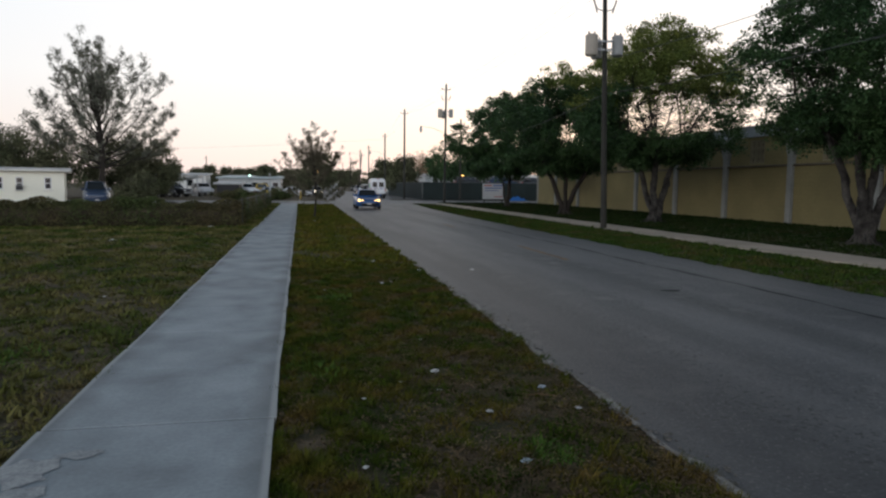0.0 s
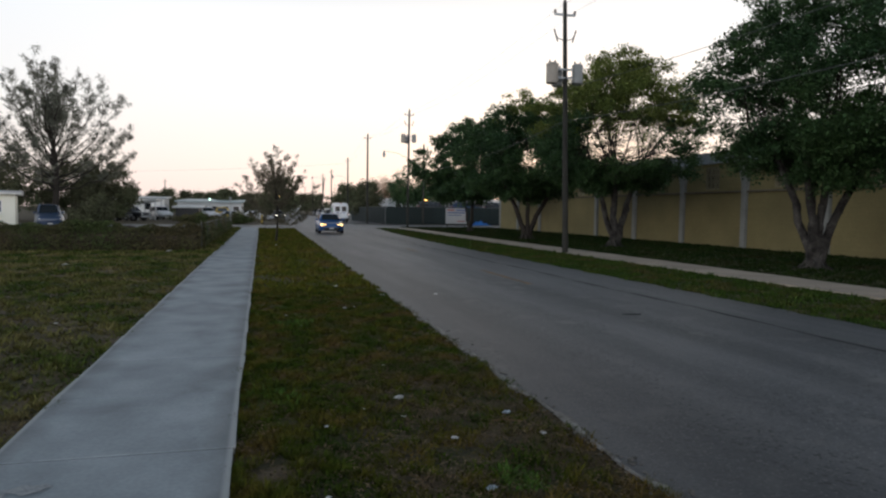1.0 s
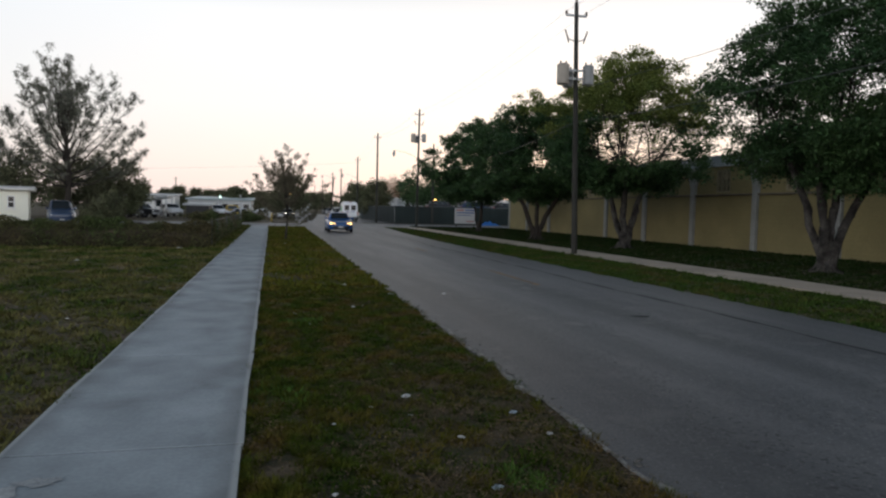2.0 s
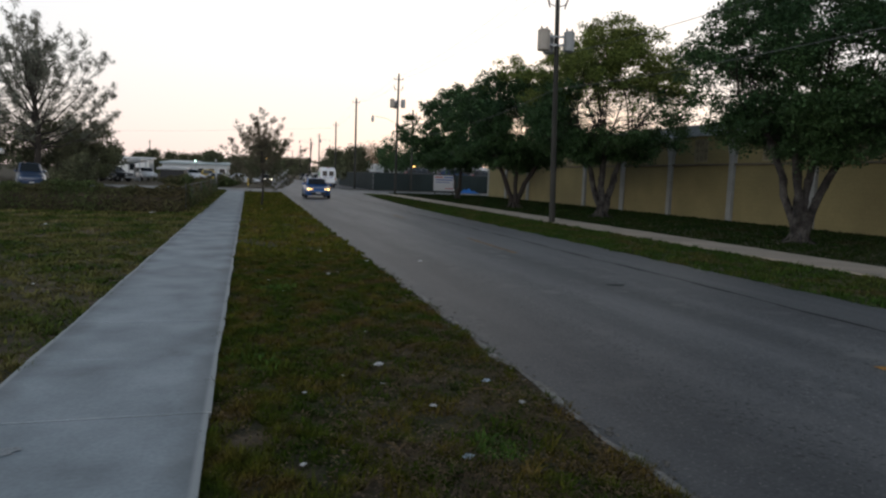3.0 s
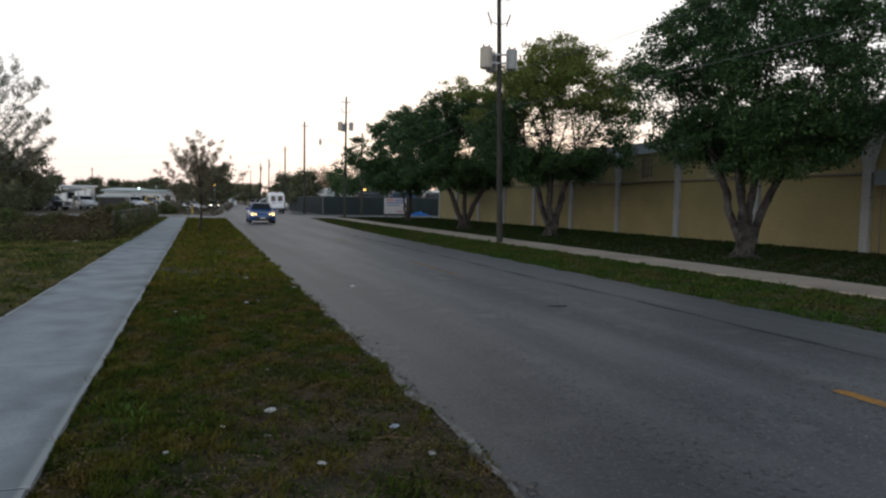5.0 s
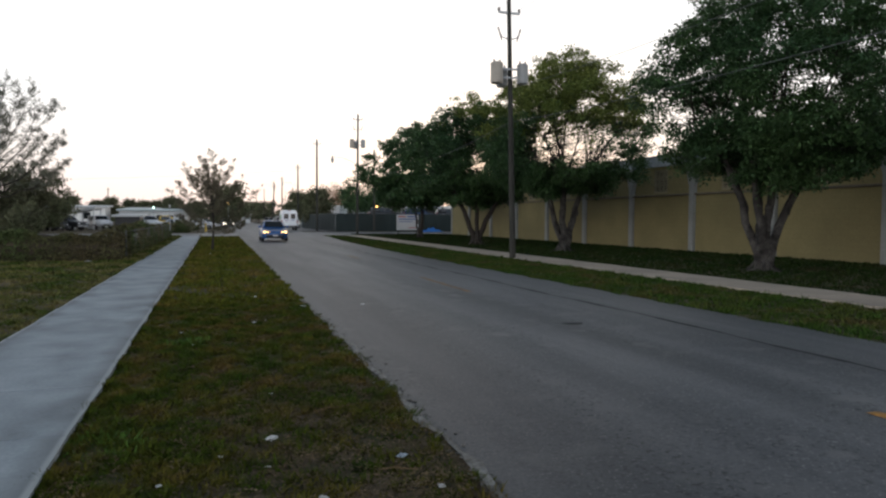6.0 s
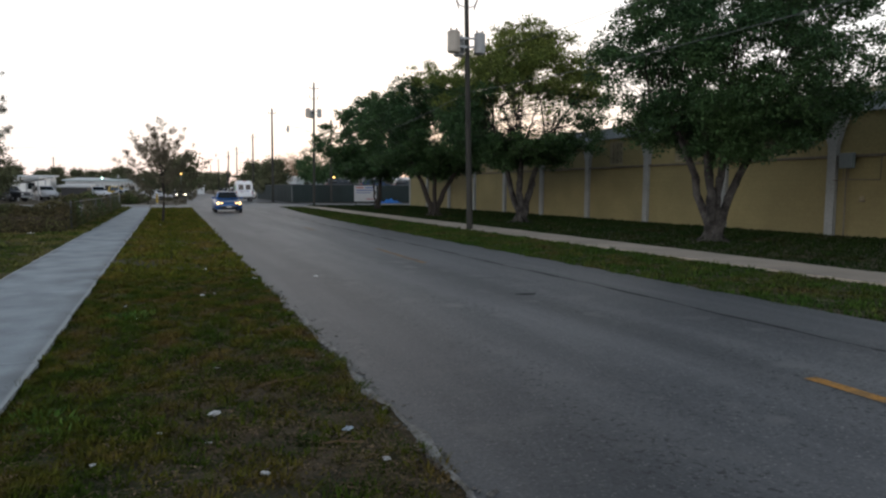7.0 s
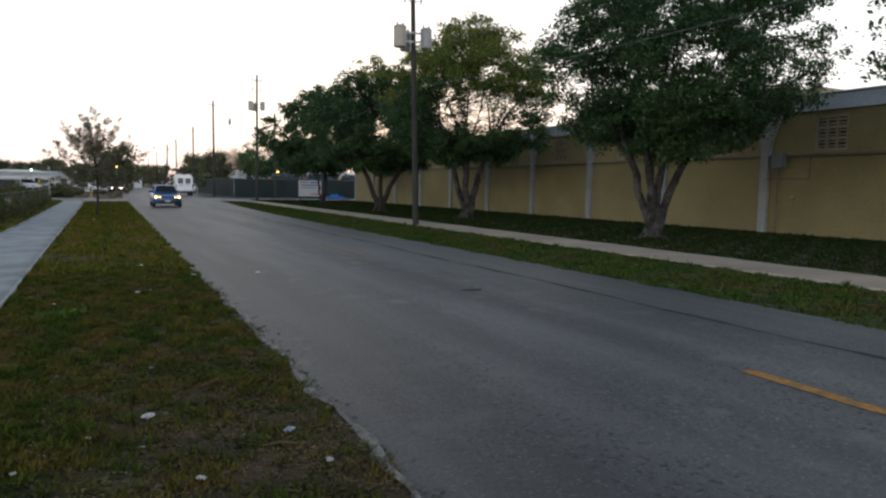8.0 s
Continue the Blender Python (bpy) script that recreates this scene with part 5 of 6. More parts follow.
sign = thing("yard_sign", "white printed board sign on posts on the grass", "sign", at=(20.6, 70.4, 0))
part("board", Form().box(-1.2, 1.2, -0.03, 0.03, 0.35, 2.0, 0.01), SIGN_WHITE, sign)
for x in (-1.0, 1.0):
    part("post", Form().box(x - 0.05, x + 0.05, 0.032, 0.13, -0.2, 1.95), POLE, sign)
for z, h, c, x0, x1 in ((1.72, 0.16, SIGN_RED, -1.05, -0.2), (1.72, 0.16, SIGN_BLUE, -0.05, 1.0), (1.46, 0.13, SIGN_BLUE, -1.0, 0.95), (1.22, 0.08, SIGN_BLUE, -1.0, 0.6), (0.55, 0.10, SIGN_RED, 0.1, 1.0)):
    part("print_bar", Form().box(x0, x1, -0.036, -0.028, z, z + h), c, sign)

tarp = thing("tarpaulin", "crumpled blue tarpaulin heaped at the fence foot", "tarpaulin", at=(26.2, 79.2, 0))
tf = Form()
for i in range(15):
    for j in range(6):
        tf.v.append((i * 0.2 - 1.4, -0.25 + j * 0.12, max(0.0, (0.55 - 0.10 * abs(i - 7) * 0.8 + 0.13 * math.sin(i * 1.9 + j)) * (j / 5) * (1 if 0 < i < 14 else 0))))
tf.f = [(i * 6 + j, i * 6 + 6 + j, i * 6 + 7 + j, i * 6 + 1 + j) for i in range(14) for j in range(5)]
part("sheet", tf, TARP, tarp, "", True)


def shed(label, x0, x1, y0, y1, h, wall, roof, slope=0.3, windows=0, name="shed", open_front=False):
    """A plain low building or canopy with a shallow roof."""
    s = thing(name, label, "building", at=((x0 + x1) / 2, y0, 0))
    w = (x1 - x0) / 2
    d = y1 - y0
    if open_front:
        for x in [-w + 0.15 + (2 * w - 0.3) * i / max(2, int(w / 2.0)) for i in range(max(2, int(w / 2.0)) + 1)]:
            part("post", Form().box(x - 0.09, x + 0.09, 0.1, 0.28, -0.1, h), wall, s)
        part("wall", Form().box(-w, w, d - 0.2, d, -0.1, h + slope), wall, s)
    else:
        part("wall", Form().box(-w, w, 0, 0.2, -0.1, h).box(-w, w, d - 0.2, d, -0.1, h + slope).box(-w, -w + 0.2, 0.2, d - 0.2, -0.1, h).box(w - 0.2, w, 0.2, d - 0.2, -0.1, h), wall, s)
    part("roof", Form().loft([[(x, -0.4, h + 0.004), (x, -0.4, h + 0.22), (x, d + 0.4, h + 0.22 + slope), (x, d + 0.4, h + 0.004 + slope)] for x in (-w - 0.4, w + 0.4)]), roof, s)
    for i in range(windows):
        x = -w + (i + 0.5) * 2 * w / windows
        wn_ = part("window", Form().box(x - 0.55, x + 0.55, -0.04, 0.0, h * 0.42, h * 0.8), TRIM, s)
        part("pane", Form().box(x - 0.47, x + 0.47, -0.05, -0.03, h * 0.42 + 0.07, h * 0.8 - 0.07), GLASS, wn_)
    return s


shed("white flat-roofed building behind the screened fence", 21, 36, 114, 124, 3.5, WHITE_METAL, TRIM, 0.2, 4, "building")
shed("white carport roofs above the screened fence", 27, 48, 90, 97, 2.9, STEEL, WHITE_METAL, 0.4, 0, "carport", True)
for x, p in ((26.5, PAINT_BLACK), (31.0, PAINT_NAVY), (35.5, PAINT_BLACK)):
    rack = thing("vehicle_ramp", "steel display ramp holding a parked car", "ramp", "ramps in the yard", (x, 86.0, 0))
    part("deck", Form().box(-1.1, 1.1, -2.4, 2.4, 1.25, 1.38), STEEL, rack)
    for dx in (-1.0, 1.0):
        for dy in (-2.2, 2.2):
            part("leg", Form().box(dx - 0.07, dx + 0.07, dy - 0.07, dy + 0.07, 0, 1.25), STEEL, rack)
    sedan("dark parked car on a ramp behind the fence", (x - 2.2, 86.0, 1.38), 90, p, None, "cars in the yard", H=1.55, tall=0.12)

# cars parked along the far right-hand kerb
for i, (y, x, p, t_) in enumerate(((112, 13.3, PAINT_WHITE, 0.15), (119, 12.7, PAINT_SILVER, 0.2), (127, 12.7, PAINT_BLACK, 0.1), (135, 13.0, PAINT_SILVER, 0.2), (144, 13.3, PAINT_WHITE, 0.1), (156, 13.7, PAINT_NAVY, 0.2), (170, 14.1, PAINT_SILVER, 0.1), (188, 14.7, PAINT_BLACK, 0.2))):
    sedan(("white", "silver", "black", "silver", "white", "navy", "silver", "black")[i] + " parked car in the roadside strip", (x, y, 0.01), -8 + 5 * (i % 3), p, None, "parked cars", H=1.42 + t_ * 1.5, tall=t_)
shed("white box trailer far down the road", 9.5, 11.7, 215, 222, 2.5, WHITE_METAL, TRIM, 0.0, 0, "trailer")
shed("low white wall of a yard beyond the parked cars", 16.4, 40, 176, 178, 1.8, WHITE_METAL, TRIM, 0.0, 0, "building")
sedan("white parked car facing the junction", (1.6, 100, 0.0), 60, PAINT_WHITE, None, "cars at the junction")
sedan("dark car with glaring headlights waiting at the junction", (3.3, 116, 0.0), 8, PAINT_BLACK, LAMP_GLARE, "cars at the junction")
lampy = thing("yard_lamp", "small lit yard lamp on a post", "lamp", at=(-7.9, 117.0, 0))
part("post", Form().tube([(0, 0, 0), (0, 0, 3.0)], 0.06, 8), STEEL, lampy)
part("lamp_head", Form().tube([(0, 0, 3.0), (0, -0.1, 3.1), (0, -0.2, 3.22)], [0.06, 0.13, 0.08], 8), LAMP_GREENISH, lampy, "lit greenish lamp head")
lampy = thing("signal_lamp", "small lit amber lamp on a post", "lamp", at=(4.0, 150, 0))
part("post", Form().tube([(0, 0, 0), (0, 0, 4.4)], 0.06, 8), STEEL, lampy)
part("lamp_head", Form().tube([(0, 0, 4.4), (0, -0.1, 4.5), (0, -0.2, 4.65)], [0.06, 0.14, 0.08], 8), LAMP_AMBER, lampy, "lit amber lamp head")

# ---- the left-hand lot: hedge, fence, house, vehicles, yard ----
def hedge(x0, x1, y, h):
    top = thing("hedge", "overgrown brown-green hedge grown through a fence", "hedge", at=(0, y, 0))
    core = Form()
    n = int((x1 - x0) / 0.5)
    rings = []
    for i in range(n + 1):
        x = x0 + (x1 - x0) * i / n
        hh = h * (0.86 + 0.06 * math.sin(i * 0.9) + 0.05 * math.sin(i * 2.3))
        rings.append([(x, -0.32, 0), (x, -0.36, hh * 0.6), (x, -0.2, hh * 0.92), (x, 0.2, hh * 0.92), (x, 0.36, hh * 0.6), (x, 0.32, 0)])
    core.loft(rings)
    part("stem_mass", core, HEDGE_CORE, top, "bare brown stems", True)
    m = 80000
    x = rng.uniform(x0 - 0.15, x1 + 0.15, m)
    zz = rng.random(m) ** 0.75
    hh = h * (0.94 + 0.08 * np.sin(x * 1.8) + 0.07 * np.sin(x * 4.6 + 1) + 0.05 * np.sin(x * 0.7))
    yy = rng.normal(size=m) * 0.10 + np.where(rng.random(m) < 0.8, -0.36, 0.3) * (1 - 0.4 * zz)
    part("foliage", array_mesh("foliage", leaf_array(np.stack([x, yy, zz * hh], 1), 0.085, 0.049), 4, HEDGE_LEAF), HEDGE_LEAF, top)
    return top


hedge(-34.0, -2.25, 28.0, 1.06)


def chain_fence(x, y0, y1, h=1.25):
    f = thing("chain_link_fence", "grey chain-link fence beside the sidewalk", "fence", at=(x, y0, 0))
    n = int((y1 - y0) / 2.9)
    post = Form().tube([(0, 0, -0.2), (0, 0, h), (0, 0, h + 0.05)], [0.03, 0.03, 0.01], 8)
    pm = outward(raw_mesh("post", post.v, post.f, FENCE_WIRE))
    for i in range(n + 1):
        o = part("post", pm, FENCE_WIRE, f)
        o.location = (0, (y1 - y0) * i / n, 0)
    part("top_rail", Form().tube([(0, 0, h - 0.02), (0, y1 - y0, h - 0.02)], 0.02, 6), FENCE_WIRE, f)
    w = Form()
    k = 0
    L_ = y1 - y0
    while k * 0.40 < L_ + h:
        a = k * 0.40
        for s in (0, 1):
            p0 = (0.004 * s, min(a, L_), max(0.0, a - L_))
            t_ = min(h - p0[2], a - max(0, a - h)) if a <= L_ else h - p0[2]
            p1 = (0.004 * s, p0[1] - min(p0[1], h - p0[2]), p0[2] + min(p0[1], h - p0[2]))
            if s:
                p0, p1 = (p0[0], L_ - p0[1], p0[2]), (p1[0], L_ - p1[1], p1[2])
            w.tube([p0, p1], 0.0022, 3, False)
        k += 1
    part("wire_mesh", w, FENCE_WIRE, f)
    m = 16000
    y = (y1 - y0) * rng.random(m) ** 1.7
    z = h * rng.random(m) ** 1.5 * (0.75 + 0.35 * np.sin(y * 1.3) + 0.2 * np.sin(y * 3.7))
    ok = (z > 0) & (z < h * 1.08)
    part("vine", array_mesh("vine", leaf_array(np.stack([rng.normal(size=m) * 0.06 - 0.03, y, z], 1)[ok], 0.085, 0.05), 4, HEDGE_LEAF), HEDGE_LEAF, f, "dry vines grown through the wire")
    return f


chain_fence(-2.15, 28.6, 57.5, 1.05)


def house():
    h = thing("house", "small cream flat-roofed house with narrow windows", "house", at=(-18.5, 60.0, 0.0), turn=16.0)
    part("wall", Form().box(-15, 0, 0, 0.2, -0.1, 2.52).box(-15, 0, 8.8, 9.0, -0.1, 2.52).box(-15, -14.8, 0.2, 8.8, -0.1, 2.52).box(-0.2, 0, 0.2, 8.8, -0.1, 2.52), HOUSE, h)
    roof_ = part("roof", Form().box(-15.5, 0.45, -0.5, 9.5, 2.522, 2.66, 0.02), TRIM, h, "thin white roof slab")
    part("fascia", Form().box(-15.55, 0.5, -0.55, 9.55, 2.662, 2.80, 0.02), WHITE_METAL, roof_)
    for x in (-4.45, -3.1, -1.15, -7.4, -9.6):
        w_ = part("window", Form().box(x - 0.26, x + 0.26, -0.05, 0.0, 1.08, 2.06, 0.01), TRIM, h)
        part("pane", Form().box(x - 0.18, x + 0.18, -0.06, -0.03, 1.16, 1.54).box(x - 0.18, x + 0.18, -0.06, -0.03, 1.60, 1.98), GLASS, w_)
        part("sill", Form().box(x - 0.36, x + 0.36, -0.12, 0.0, 0.95, 1.02, 0.01), TRIM, w_)
    ac = part("air_conditioner", Form().box(-3.35, -2.85, -0.32, -0.06, 1.04, 1.42, 0.02), TANK, h)
    part("grille", Form().box(-3.30, -2.90, -0.335, -0.318, 1.08, 1.38), BLACK, ac)


house()
sedan("dark blue parked sport utility car behind the hedge", (-14.6, 54.5, 0.0), 18, PAINT_NAVY, None, "cars behind the hedge", H=1.78, tall=0.22)
sedan("white parked car beyond the blue one", (-16.0, 60.5, 0.0), 20, PAINT_WHITE, None, "cars behind the hedge", H=1.75, tall=0.2)
pickup("white pickup truck parked in the yard", (-6.0, 95.0, 0.0), 28, PAINT_WHITE, "trucks in the yard")
pickup("white pickup truck parked by the canopy", (-12.3, 98.0, 0.0), 22, PAINT_WHITE, "trucks in the yard")
pickup("black pickup truck parked under the canopy edge", (-13.2, 88.0, 0.0), 62, PAINT_BLACK, "trucks in the yard")
sedan("black parked car among clutter in the yard", (-15.2, 86.5, 0.0), 20, PAINT_BLACK, None, "cars in the left yard", H=1.7, tall=0.2)
shed("dark canopy shed in the yard", -10.1, -7.4, 90, 95, 1.62, BLACK, WHITE_METAL, 0.15, 0, "canopy", False)


def slant_canopy(x0, x1, y0, y1, za, zb):
    """An open canopy whose thin roof climbs from one side to the other."""
    s = thing("canopy", "open white canopy with a sloping roof", "canopy", at=(x0, y0, 0))
    w, d = x1 - x0, y1 - y0
    part("roof", Form().loft([[(x, 0, z), (x, 0, z + 0.22), (x, d, z + 0.22), (x, d, z)] for x, z in ((0, za), (w, zb))]), WHITE_METAL, s)
    for fx in (0.04, 0.5, 0.96):
        for y in (0.2, d - 0.2):
            part("post", Form().box(fx * w - 0.07, fx * w + 0.07, y - 0.07, y + 0.07, -0.1, za + (zb - za) * fx - 0.012), WHITE_METAL, s)
    part("back_screen", Form().box(w * 0.62, w * 0.96, d - 0.12, d - 0.04, 0.0, za), WHITE_METAL, s)


slant_canopy(-17.6, -13.0, 95.0, 101.0, 1.75, 2.6)
shed("long low warehouse with a teal-grey metal roof", -13, -3.0, 118, 138, 2.6, WHITE_METAL, TEAL_METAL, 0.6, 6, "warehouse")
shed("white outbuilding beyond the yard", -25, -15, 118, 124, 3.0, TRIM, WHITE_METAL, 0.3, 2, "building")
sedan("silver parked car by the warehouse", (-1.0, 92.0, 0.0), 80, PAINT_SILVER, None, "cars in the left yard")
pickup("yellow-striped work truck by the warehouse", (-2.6, 100.0, 0.0), 95, YELLOW_POST, "trucks in the yard")
for x, y in ((-3.25, 75.0), (0.25, 75.0)):
    b = thing("bollard", "short yellow painted steel post at the corner", "bollard", "yellow posts", (x, y, 0))
    part("post", Form().tube([(0, 0, -0.2), (0, 0, 0.92), (0, 0, 1.0), (0, 0, 1.03)], [0.10, 0.10, 0.08, 0.02], 12), YELLOW_POST, b)
    part("base", Form().tube([(0, 0, -0.1), (0, 0, 0.06)], [0.2, 0.18], 12), CONCRETE, b)
tagp = thing("street_sign", "thin steel post with a small plate", "sign", at=(-2.3, 59.0, 0))
part("post", Form().tube([(0, 0, -0.2), (0, 0, 2.6)], 0.03, 6), STEEL, tagp)
part("plate", Form().box(-0.08, 0.08, -0.05, -0.03, 2.38, 2.6, 0.01), TANK, tagp)

# low dry shrubs on the island beyond the cross street
def shrub(label, at, r, h, n, material, leaf=(0.16, 0.08), group=""):
    s = thing("shrub", label, "shrub", group, (at[0], at[1], 0))
    f = Form()
    for i in range(9):
        a = i * 0.7
        f.tube([(0.1 * math.cos(a), 0.1 * math.sin(a), -0.05), (0.5 * r * math.cos(a), 0.5 * r * math.sin(a), h * 0.5), (0.8 * r * math.cos(a), 0.7 * r * math.sin(a), h * 0.85)], [0.04, 0.03, 0.01], 5)
    part("stem_mass", f, BARK_DARK, s)
    u = unit(n) * (rng.random((n, 1)) ** 0.4)
    lump = 0.88 + 0.12 * np.sin(u[:, :1] * 5 + 1) + 0.10 * np.sin(u[:, 1:2] * 6) + 0.08 * np.sin(u[:, :1] * 11)
    c = np.stack([u[:, 0] * r, u[:, 1] * r * 0.8, h * (0.48 + 0.5 * u[:, 2])], 1) * lump
    c = c[c[:, 2] > 0.03]
    part("foliage", array_mesh("foliage", leaf_array(c, *leaf), 4, material), material, s)
    return s


shrub("low brown shrub on the island", (-2.6, 76), 2.8, 1.3, 4000, HEDGE_LEAF, (0.2, 0.1))
shrub("low brown shrub on the island", (-6.5, 77), 3.0, 1.2, 4000, HEDGE_LEAF, (0.2, 0.1))
shrub("rounded dark bush behind the hedge", (-10.2, 46.5), 1.25, 2.2, 12000, LEAF_OLIVE, (0.16, 0.09))
shrub("dark bush beside the house", (-14.2, 68.0), 1.7, 3.0, 8000, LEAF_OLIVE, (0.2, 0.1))

# the big open tree behind the house and its neighbours
def fan_tree(name, label, at, height, radius, bare, limbs_n, slope, tufts, per, leaf, size, material, trunk, seed):
    """An open tree: limbs sweep out and up from one leader, each with its own plume of foliage, so the outline is ragged."""
    global rng
    rng = np.random.default_rng(seed)
    top = thing(name, label, "tree", "", (at[0], at[1], 0.0))
    wood, sprays = Form(), []
    lead = [np.array([0.02 * height * math.sin(z * 5.0), 0.015 * height * math.cos(z * 4.0), z * height * 0.86]) for z in np.linspace(0, 1, 9)]
    lead[0] = np.array([0, 0, -0.15])
    wood_r = [trunk * (1.25, 1.0, 0.9, 0.8, 0.65, 0.5, 0.36, 0.22, 0.08)[k] for k in range(9)]
    stem = Form()
    stem.tube(lead, wood_r, 10)
    part("trunk", stem, BARK_DARK, top, "", True)
    plumes = [(lead[4], lead[8] + np.array([0.03, 0.02, 0.10]) * height, 0.3), (lead[4], lead[8] + np.array([-0.06, 0.03, 0.02]) * height, 0.3)]
    for i in range(limbs_n):
        t = (i + rng.uniform(0.1, 0.9)) / limbs_n
        el = radians(slope[0] + (slope[1] - slope[0]) * t)
        az = i * 2.4 + rng.uniform(-0.3, 0.3)
        reach = rng.uniform(0.66, 1.12)
        tip = np.array([math.cos(az) * math.cos(el) * radius, math.sin(az) * math.cos(el) * radius, 0]) * reach
        tip[2] = bare + (height - bare) * (0.10 + 0.86 * math.sin(el)) * (0.55 + 0.45 * reach)
        a = lead[1] + (lead[5] - lead[1]) * (0.15 + 0.75 * t)
        a[2] = min(max(bare * 0.8, a[2]), tip[2] - 0.1 * height)
        plumes.append((a, tip, 0.45 + 0.35 * rng.random()))
    for a, b, full in plumes:
        ln = np.linalg.norm(b - a)
        way = [a + (b - a) * u + np.array([0, 0, -0.10 * ln]) * math.sin(math.pi * u) + rng.normal(size=3) * 0.02 * ln * math.sin(math.pi * u) for u in np.linspace(0, 1, 8)]
        r = trunk * 0.34
        wood.tube(way, [r * k for k in (1.0, 0.8, 0.65, 0.52, 0.4, 0.3, 0.18, 0.06)], 6, False)
        for k in range(int(16 * (0.6 + full))):
            u = rng.uniform(0.22, 1.0) ** 0.75
            p = way[min(6, int(u * 7))]
            p = p + (way[min(7, int(u * 7) + 1)] - p) * (u * 7 % 1)
            side = unit(1)[0] * np.array([1, 1, 0.6]) + 0.55 * (b - a) / ln
            goal = p + side * ln * 0.17 * (1.15 - 0.85 * u) * rng.uniform(0.4, 1.4) + np.array([0, 0, 0.01 * height])
            wood.tube(limb_path(p, goal, 0.1), [r * 0.22, r * 0.18, r * 0.14, r * 0.1, r * 0.05], 4, False)
            sprays.append((p, goal))
    part("branchwork", wood, BARK_DARK, top, "", True)
    a, b = np.array([q[0] for q in sprays]), np.array([q[1] for q in sprays])
    n = per * tufts * 2
    keep = rng.random(len(a) * n) < np.repeat(rng.uniform(0.25, 1.0, len(a)), n)
    a, b = np.repeat(a, n, 0)[keep], np.repeat(b, n, 0)[keep]
    u = rng.uniform(0.1, 1.35, (len(a), 1)) ** 0.8
    c = a + (b - a) * u + rng.normal(size=a.shape) * size * (1.15 - 0.65 * u)
    d = (b - a) / (np.linalg.norm(b - a, axis=1, keepdims=True) + 1e-9) + 0.7 * unit(len(a))
    d /= np.linalg.norm(d, axis=1, keepdims=True)
    w = np.cross(d, unit(len(a)))
    w /= np.linalg.norm(w, axis=1, keepdims=True) + 1e-9
    grow = rng.uniform(0.6, 1.4, (len(a), 1))
    l, w = d * leaf[0] * grow, w * leaf[1] * grow
    part("crown", array_mesh("crown", np.stack([c - l / 2, c + w / 2, c + l / 2, c - w / 2], 1).reshape(-1, 3), 4, material), material, top)
    return top


fan_tree("tall_open_tree", "tall grey-green tree with open upswept limbs", (-20.6, 78.0), 17.2, 9.0, 3.2, 34, (12, 84), 4, 11, (0.34, 0.05), 0.26, LEAF_GREY, 0.30, 9)
tree("dark_tree", "dense dark tree beside the tall one", (-16.4, 84.0), 6.6, 3.4, 0.6, 2, 80, 190, (0.28, 0.12), LEAF_OLIVE, BARK_DARK, 0.2, 1.5, 0.7)
tree("dark_tree", "dense olive tree behind the house", (-31.0, 84.0), 9.5, 6.0, 2.0, 2, 80, 170, (0.28, 0.12), LEAF_OLIVE, BARK_DARK, 0.25, 1.5, 0.8)
tree("dark_tree", "grey-green tree behind the house", (-38.0, 92.0), 11.5, 6.5, 2.5, 2, 70, 150, (0.30, 0.10), LEAF_GREY, BARK_DARK, 0.25, 1.5, 0.8)
tree("dark_tree", "dense dark bushy tree behind the house roof", (-25.5, 80.0), 7.0, 4.5, 1.2, 2, 70, 170, (0.28, 0.12), LEAF_OLIVE, BARK_DARK, 0.2, 1.2, 0.7)

tree("dark_tree", "dense dark tree behind the tall open one", (-22.0, 90.0), 7.8, 4.6, 1.2, 2, 80, 200, (0.28, 0.12), LEAF_OLIVE, BARK_DARK, 0.2, 1.2, 0.7)

# the young street tree in the swale
fan_tree("young_tree", "young wispy street tree with thin spreading branches", (0.90, 35.0), 4.9, 2.2, 1.2, 36, (-6, 76), 4, 8, (0.085, 0.020), 0.07, LEAF_YOUNG, 0.05, 12)

# ---- far trees ----
far_a = tree("far_tree", "distant dark rounded tree", (4.0, 160.0), 9.0, 6.0, 1.5, 1, 70, 62, (0.62, 0.34), LEAF_OLIVE, BARK_DARK, 0.3, 2.0, 0.9, group="far trees")
far_b = tree("far_tree", "distant broad dark tree", (15.9, 104.0), 6.1, 2.25, 0.8, 1, 90, 90, (0.36, 0.19), LEAF_OLIVE, BARK_DARK, 0.3, 2.0, 0.7, group="far trees")
far_c = tree("far_tree", "distant dark tree with an uneven top", (20.5, 100.0), 7.7, 2.4, 2.6, 2, 60, 85, (0.30, 0.15), LEAF, BARK_DARK, 0.3, 2.0, 0.7, group="far trees")
